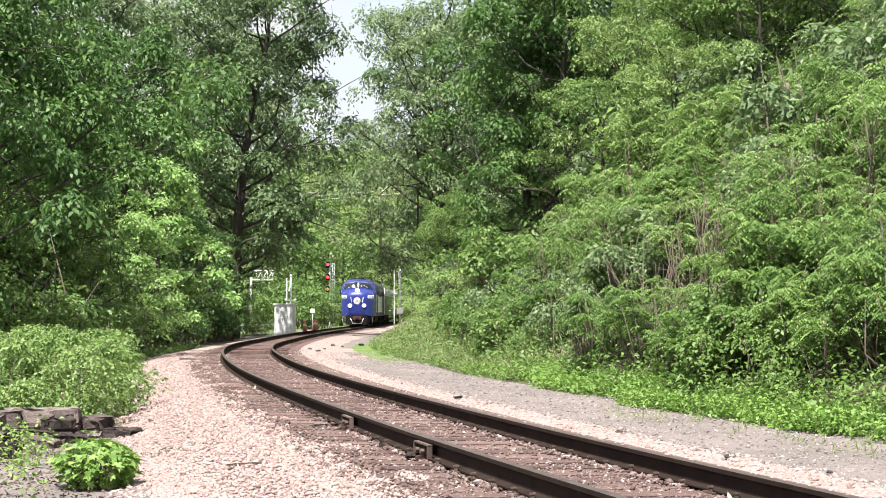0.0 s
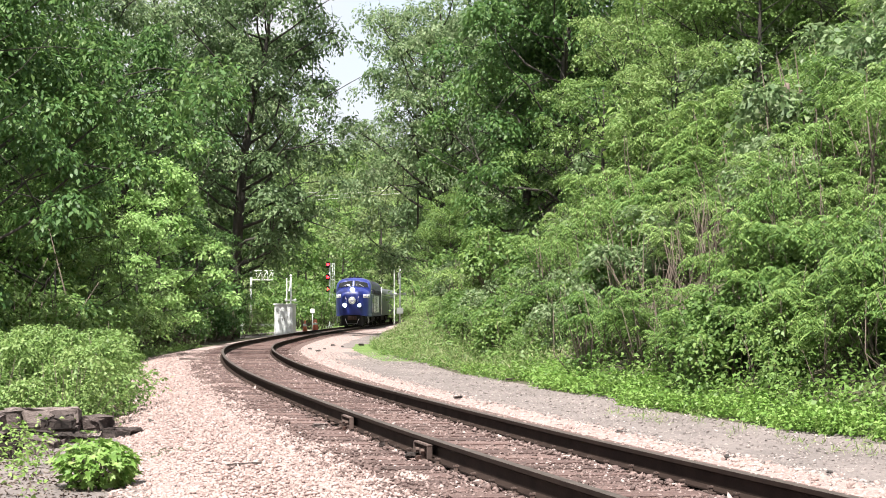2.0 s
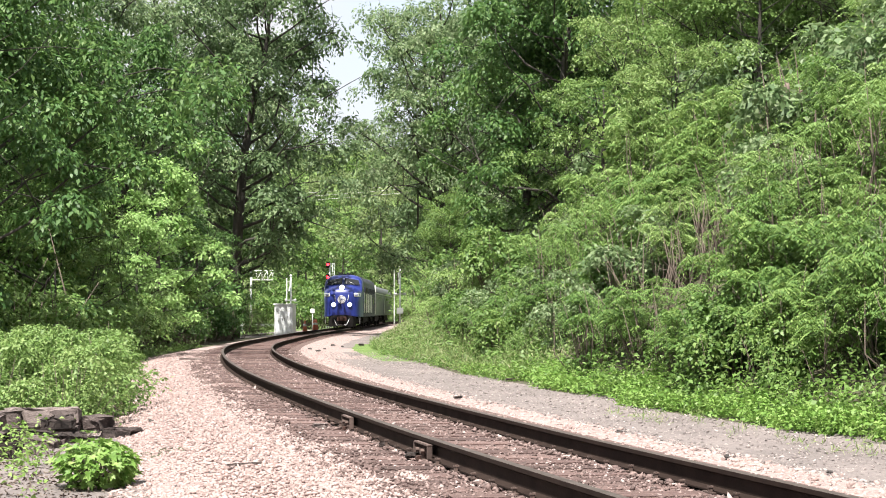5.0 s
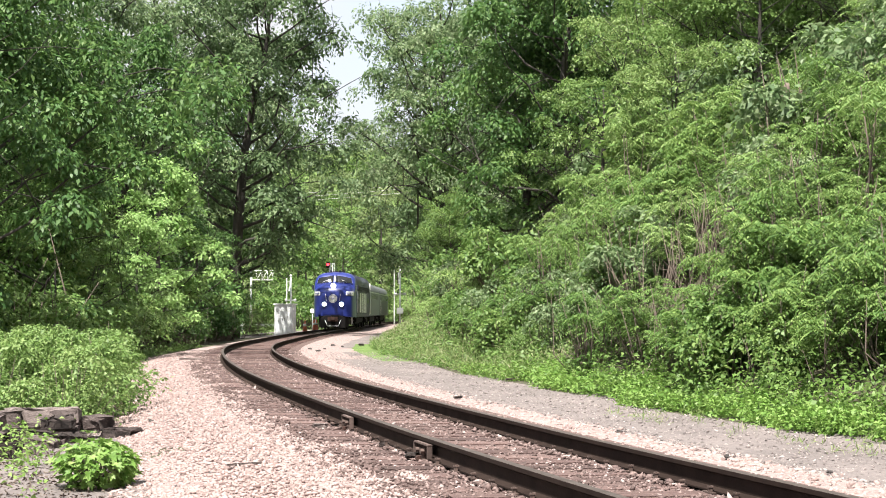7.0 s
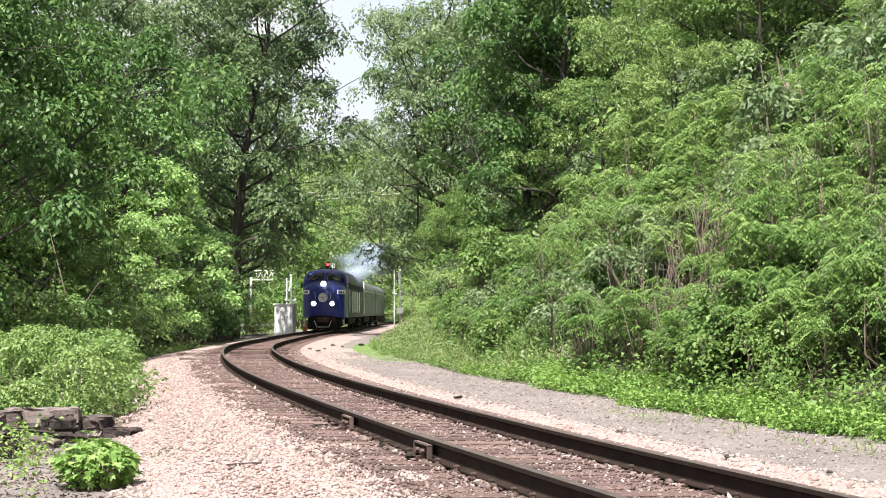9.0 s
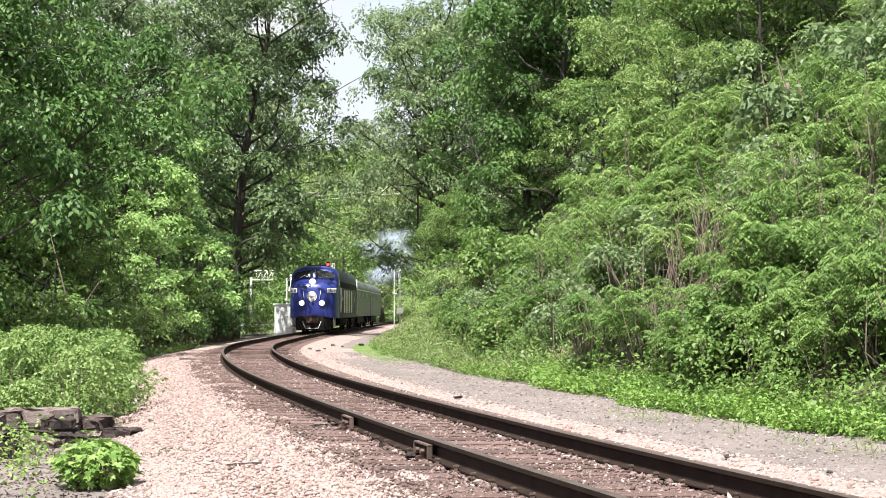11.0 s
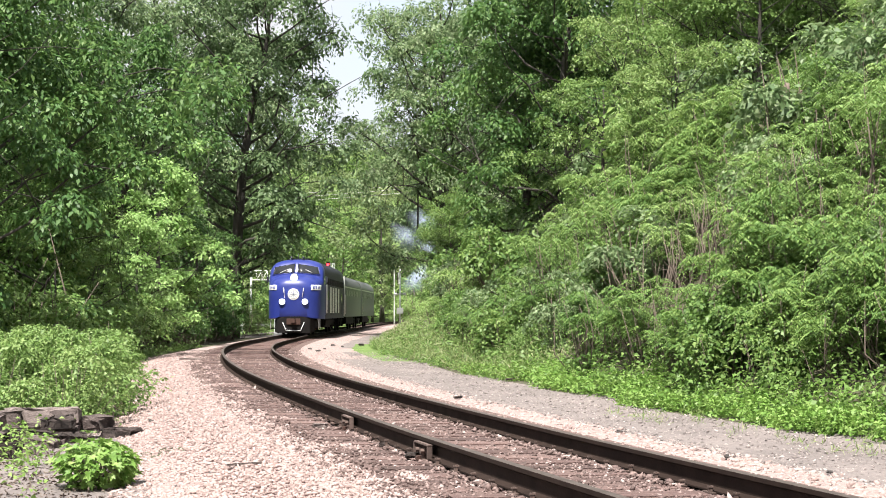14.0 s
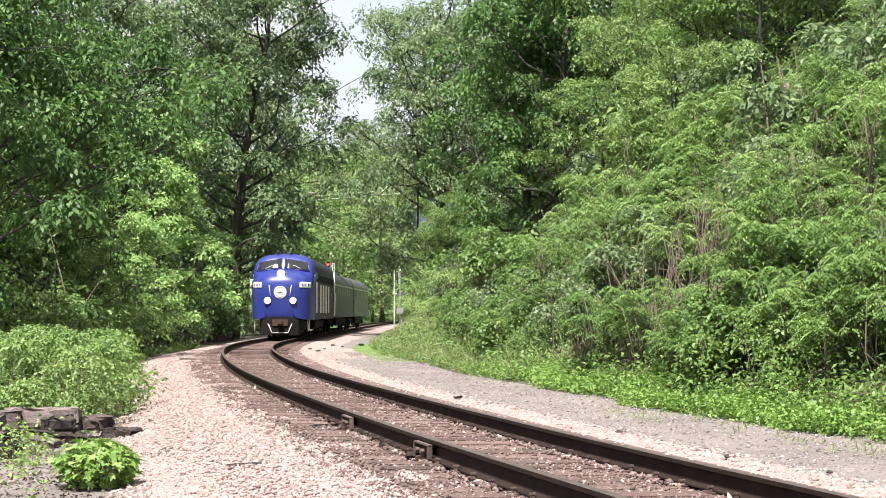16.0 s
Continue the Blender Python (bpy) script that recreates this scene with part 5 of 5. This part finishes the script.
for px, py, ln, w, tr, k in ((435, 830, 0.34, 0.025, 35, 0), (567, 769, 0.16, 0.07, 0, 0), (811, 711, 0.15, 0.06, 20, 1), (1095, 771, 0.09, 0.035, 10, 1), (1285, 819, 0.07, 0.045, 40, 1),
                             (338, 640, 0.6, 0.06, 0, 0), (1465, 838, 0.06, 0.035, 20, 1), (700, 805, 0.3, 0.06, -10, 0), (742, 828, 0.25, 0.08, 0, 0), (925, 672, 0.7, 0.05, 5, 0), (590, 604, 0.24, 0.12, 20, 1), (606, 606, 0.15, 0.1, 60, 1), (640, 603, 0.3, 0.12, 5, 1), (549, 616, 0.17, 0.1, -20, 1), (564, 619, 0.2, 0.08, 30, 1), (575, 612, 0.12, 0.07, 0, 1), (268, 740, 0.07, 0.05, 0, 1)):
    gy = 2800 * 1.38 / (py - 552)
    if k:
        scrap((px - 784) / 2800 * gy, gy, ln, w, tr, M_ROCK, "single dark grey rock lying on the gravel", "rock", "rock", px)
    else:
        scrap((px - 784) / 2800 * gy, gy, ln, w, tr, M_OLDWOOD, "weathered scrap of wood lying on the ballast", "wood scrap", "wood_scrap", px)


def guard_rail():
    x, y = -17.4, 150
    z = land(x, y)
    ob = tagged(empty("guard_rail", pose(x, y, z)), "pale steel guard rail beside the crossing road", "guard rail")
    part("beam", box(-1.9, 1.9, -0.06, 0.0, 0.62, 0.9, 0.03), M_GREYMETAL, ob)
    for q in (-1.6, 0.0, 1.6):
        part("post", box(q - 0.07, q + 0.07, 0.0, 0.14, -0.3, 0.92, 0.01), M_GREYMETAL, ob)


guard_rail()


def marker_box():
    x, y = -12.35, 150
    ob = tagged(empty("marker_post", base_at(x, y)), "white box on a short steel post beside the crossing", "marker post")
    zc = 1.14 - land(x, y)
    part("post", tube("post", [(0, 0, -0.3), (0, 0, zc)], 0.05, M_GREYMETAL, 8), None, ob)
    part("box", box(-0.2, 0.2, -0.12, 0.12, zc - 0.15, zc + 0.28, 0.03), M_WHITE, ob, "white metal box")


marker_box()


def broken_trunk():
    x, y = 8.25, 38.0
    z = land(x, y)
    ob = tagged(empty("broken_trunk", pose(x, y, z)), "pale broken dead tree trunk on the wooded bank", "tree trunk")
    part("trunk", tube("trunk", [(0, 0, -0.4), (0.02, 0, 1.1), (0.0, 0, 1.7), (0.02, 0, 2.2), (0.06, 0, 2.4)], [0.15, 0.13, 0.125, 0.11, 0.05], M_DEADWOOD, 9), None, ob)
    for dx, dz in ((0.75, 2.25),):
        part("branch_stub", tube("branch_stub", [(0, 0, 1.75), (dx * 0.5, -0.1, dz - 0.05), (dx, -0.15, dz - 0.3)], [0.04, 0.03, 0.012], M_DEADWOOD, 6), None, ob)


broken_trunk()


# overhead wires
for zz, dz in ((0, 0), (0.9, 0.1), (1.7, 0.0)):
    v = [( -30 + k * 5, 175 + k, 13.9 + (-30 + k * 5 + 17.75) * 0.105 + zz * 0.5 - 0.6 + 0.6 * ((k - 5) / 5) ** 2) for k in range(11)]
    ob = new("overhead_cable", tube("overhead_cable", v, 0.022, M_WIRE, 5))
    tagged(ob, "pale overhead power cable strung between the trees", "cable", "overhead cables", kind="structure")


# ---------------------------------------------------------------- exhaust smoke, in loose wisps
M_SMOKE, _n, _l, _b = mat("blue_grey_smoke", 1.0)
_b.inputs["Base Color"].default_value = (0.34, 0.4, 0.54, 1)
_b.inputs["Specular IOR Level"].default_value = 0.0
_t = _n.new("ShaderNodeBsdfTransparent")
_m = _n.new("ShaderNodeMixShader")
_a = _n.new("ShaderNodeAttribute"); _a.attribute_name = "soot"
_z = _n.new("ShaderNodeTexNoise"); _z.inputs["Scale"].default_value, _z.inputs["Detail"].default_value = 0.9, 3
_c = _n.new("ShaderNodeTexCoord"); _l.new(_c.outputs["Object"], _z.inputs["Vector"])
_k = _n.new("ShaderNodeMath"); _k.operation = 'MULTIPLY'
_l.new(_a.outputs["Fac"], _k.inputs[0]); _l.new(_z.outputs[0], _k.inputs[1])
_l.new(_k.outputs[0], _m.inputs[0])
_l.new(_t.outputs[0], _m.inputs[1]); _l.new(_b.outputs[0], _m.inputs[2]); _l.new(_m.outputs[0], _n["Material Output"].inputs[0])


def smoke_puff(seed):
    """A bowed veil of soot, thick in the middle and thinning to nothing at the rim."""
    rs = np.random.RandomState(seed)
    V, F, D = [], [], []
    n, rings = 20, 7
    r = rs.uniform(1.4, 1.6)
    V.append((0, -0.2, 0))
    D.append(0.74)
    for ring in range(1, rings + 1):
        f = ring / rings
        for i in range(n):
            a = 2 * math.pi * i / n
            q = r * f * (1 + f * (0.16 * math.sin(3 * a + seed) + 0.08 * math.sin(5 * a + 2 * seed)))
            V.append((math.cos(a) * q * 1.2, -0.2 + 0.5 * f * f, math.sin(a) * q * 0.85))
            D.append(0.74 * (0.5 + 0.5 * math.cos(math.pi * f)))
    for i in range(n):
        j = (i + 1) % n
        F.append((0, 1 + i, 1 + j))
        for ring in range(rings - 1):
            b = 1 + ring * n
            F.append((b + i, b + n + i, b + n + j, b + j))
    me = mesh_from("smoke_puff", V, F, M_SMOKE, True)
    me.attributes.new("soot", 'FLOAT', 'POINT').data.foreach_set("value", D)
    ob = new("smoke_puff", me)
    ob.visible_shadow = False
    return tagged(ob, "thin blue-grey puff of diesel exhaust smoke", "smoke", "puffs of exhaust smoke")


PUFFS = [smoke_puff(70 + k) for k in range(7)]


# ---------------------------------------------------------------- what moves
# nose of the train along the line: seconds, y
NOSE_Y = ((0, 149.2), (1, 146.0), (2, 142.5), (3, 138.65), (4, 134.6), (5, 130.4), (6, 126.1), (7, 121.8), (8, 117.5), (9, 113.15), (10, 108.85),
          (11, 104.55), (12, 100.25), (13, 95.95), (14, 91.6), (15, 87.15), (16, 82.5))


def nose_at(t):
    for (t0, a), (t1, b) in zip(NOSE_Y, NOSE_Y[1:]):
        if t <= t1:
            return a + (b - a) * (t - t0) / (t1 - t0)
    return NOSE_Y[-1][1]


def car_pose(front, y0, f0, f1):
    """A car whose nose point is at y0 + front along the line; its trucks run at f0 and f1 behind its front."""
    a, _ = track_point(y0 + front + f0)
    b, _ = track_point(y0 + front + f1)
    d = (b - a).normalized()
    o = a - d * f0
    return Matrix.Translation(o) @ d.to_track_quat('Y', 'Z').to_matrix().to_4x4()


def motions():
    steps = [0.5 * k for k in range(33)]
    for ob, front, f0, f1 in ((loco, 0.0, 3.2, 16.8), (coach_a, 21.2, 3.0, 15.6), (coach_b, 40.4, 3.0, 15.6)):
        walk(ob, [(t, car_pose(front, nose_at(t), f0, f1)) for t in steps])
    # each puff rides in the exhaust duct until it is blown out, then swells away from the others and drifts off
    rs = np.random.RandomState(5)
    for k, puff in enumerate(PUFFS):
        born = 6.9 + 0.22 * k
        y0 = nose_at(born) + 8.6
        sx, sz = rs.uniform(-1, 1), rs.uniform(-1, 1)
        rows = []
        for t in steps:
            if t <= born:
                y = nose_at(t) + 8.6
                rows.append((t, pose(cx(y), y, rz(y) + 3.2)))
            else:
                g = t - born
                fast = 1 - math.exp(-g * 2.2)
                x = cx(y0) + (0.9 + 0.7 * sx) * fast + (0.98 + 0.14 * sx) * g
                z = rz(y0) + 3.2 + (1.9 + 0.45 * sz) * fast + (0.16 + 0.42 * sz) * g
                rows.append((t, pose(x, y0 + 0.4 * g, z, -35, 6 * g * (1 if k % 2 else -1), 0)))
        walk(puff, rows)
    # plants sway a little in the wind
    for k, (ob, m) in enumerate(SWAY):
        a, b = 0.5 + 0.5 * rs.rand(), rs.uniform(0, 6.28)
        walk(ob, [(t, m @ pose(0, 0, 0, a * math.sin(1.9 * t + b), a * math.sin(1.5 * t + 2 * b), 0)) for t in range(17)])
    for w in loco_wheels:
        rows = []
        for k in range(107):
            t = min(16.0, k * 0.15)
            rows.append((t, pose(*w.location, math.degrees((nose_at(0) - nose_at(t)) / 0.5), 0, 0)))
        rows.append((16.0, pose(*w.location, math.degrees((nose_at(0) - nose_at(16)) / 0.5), 0, 0)))
        walk(w, rows)


motions()
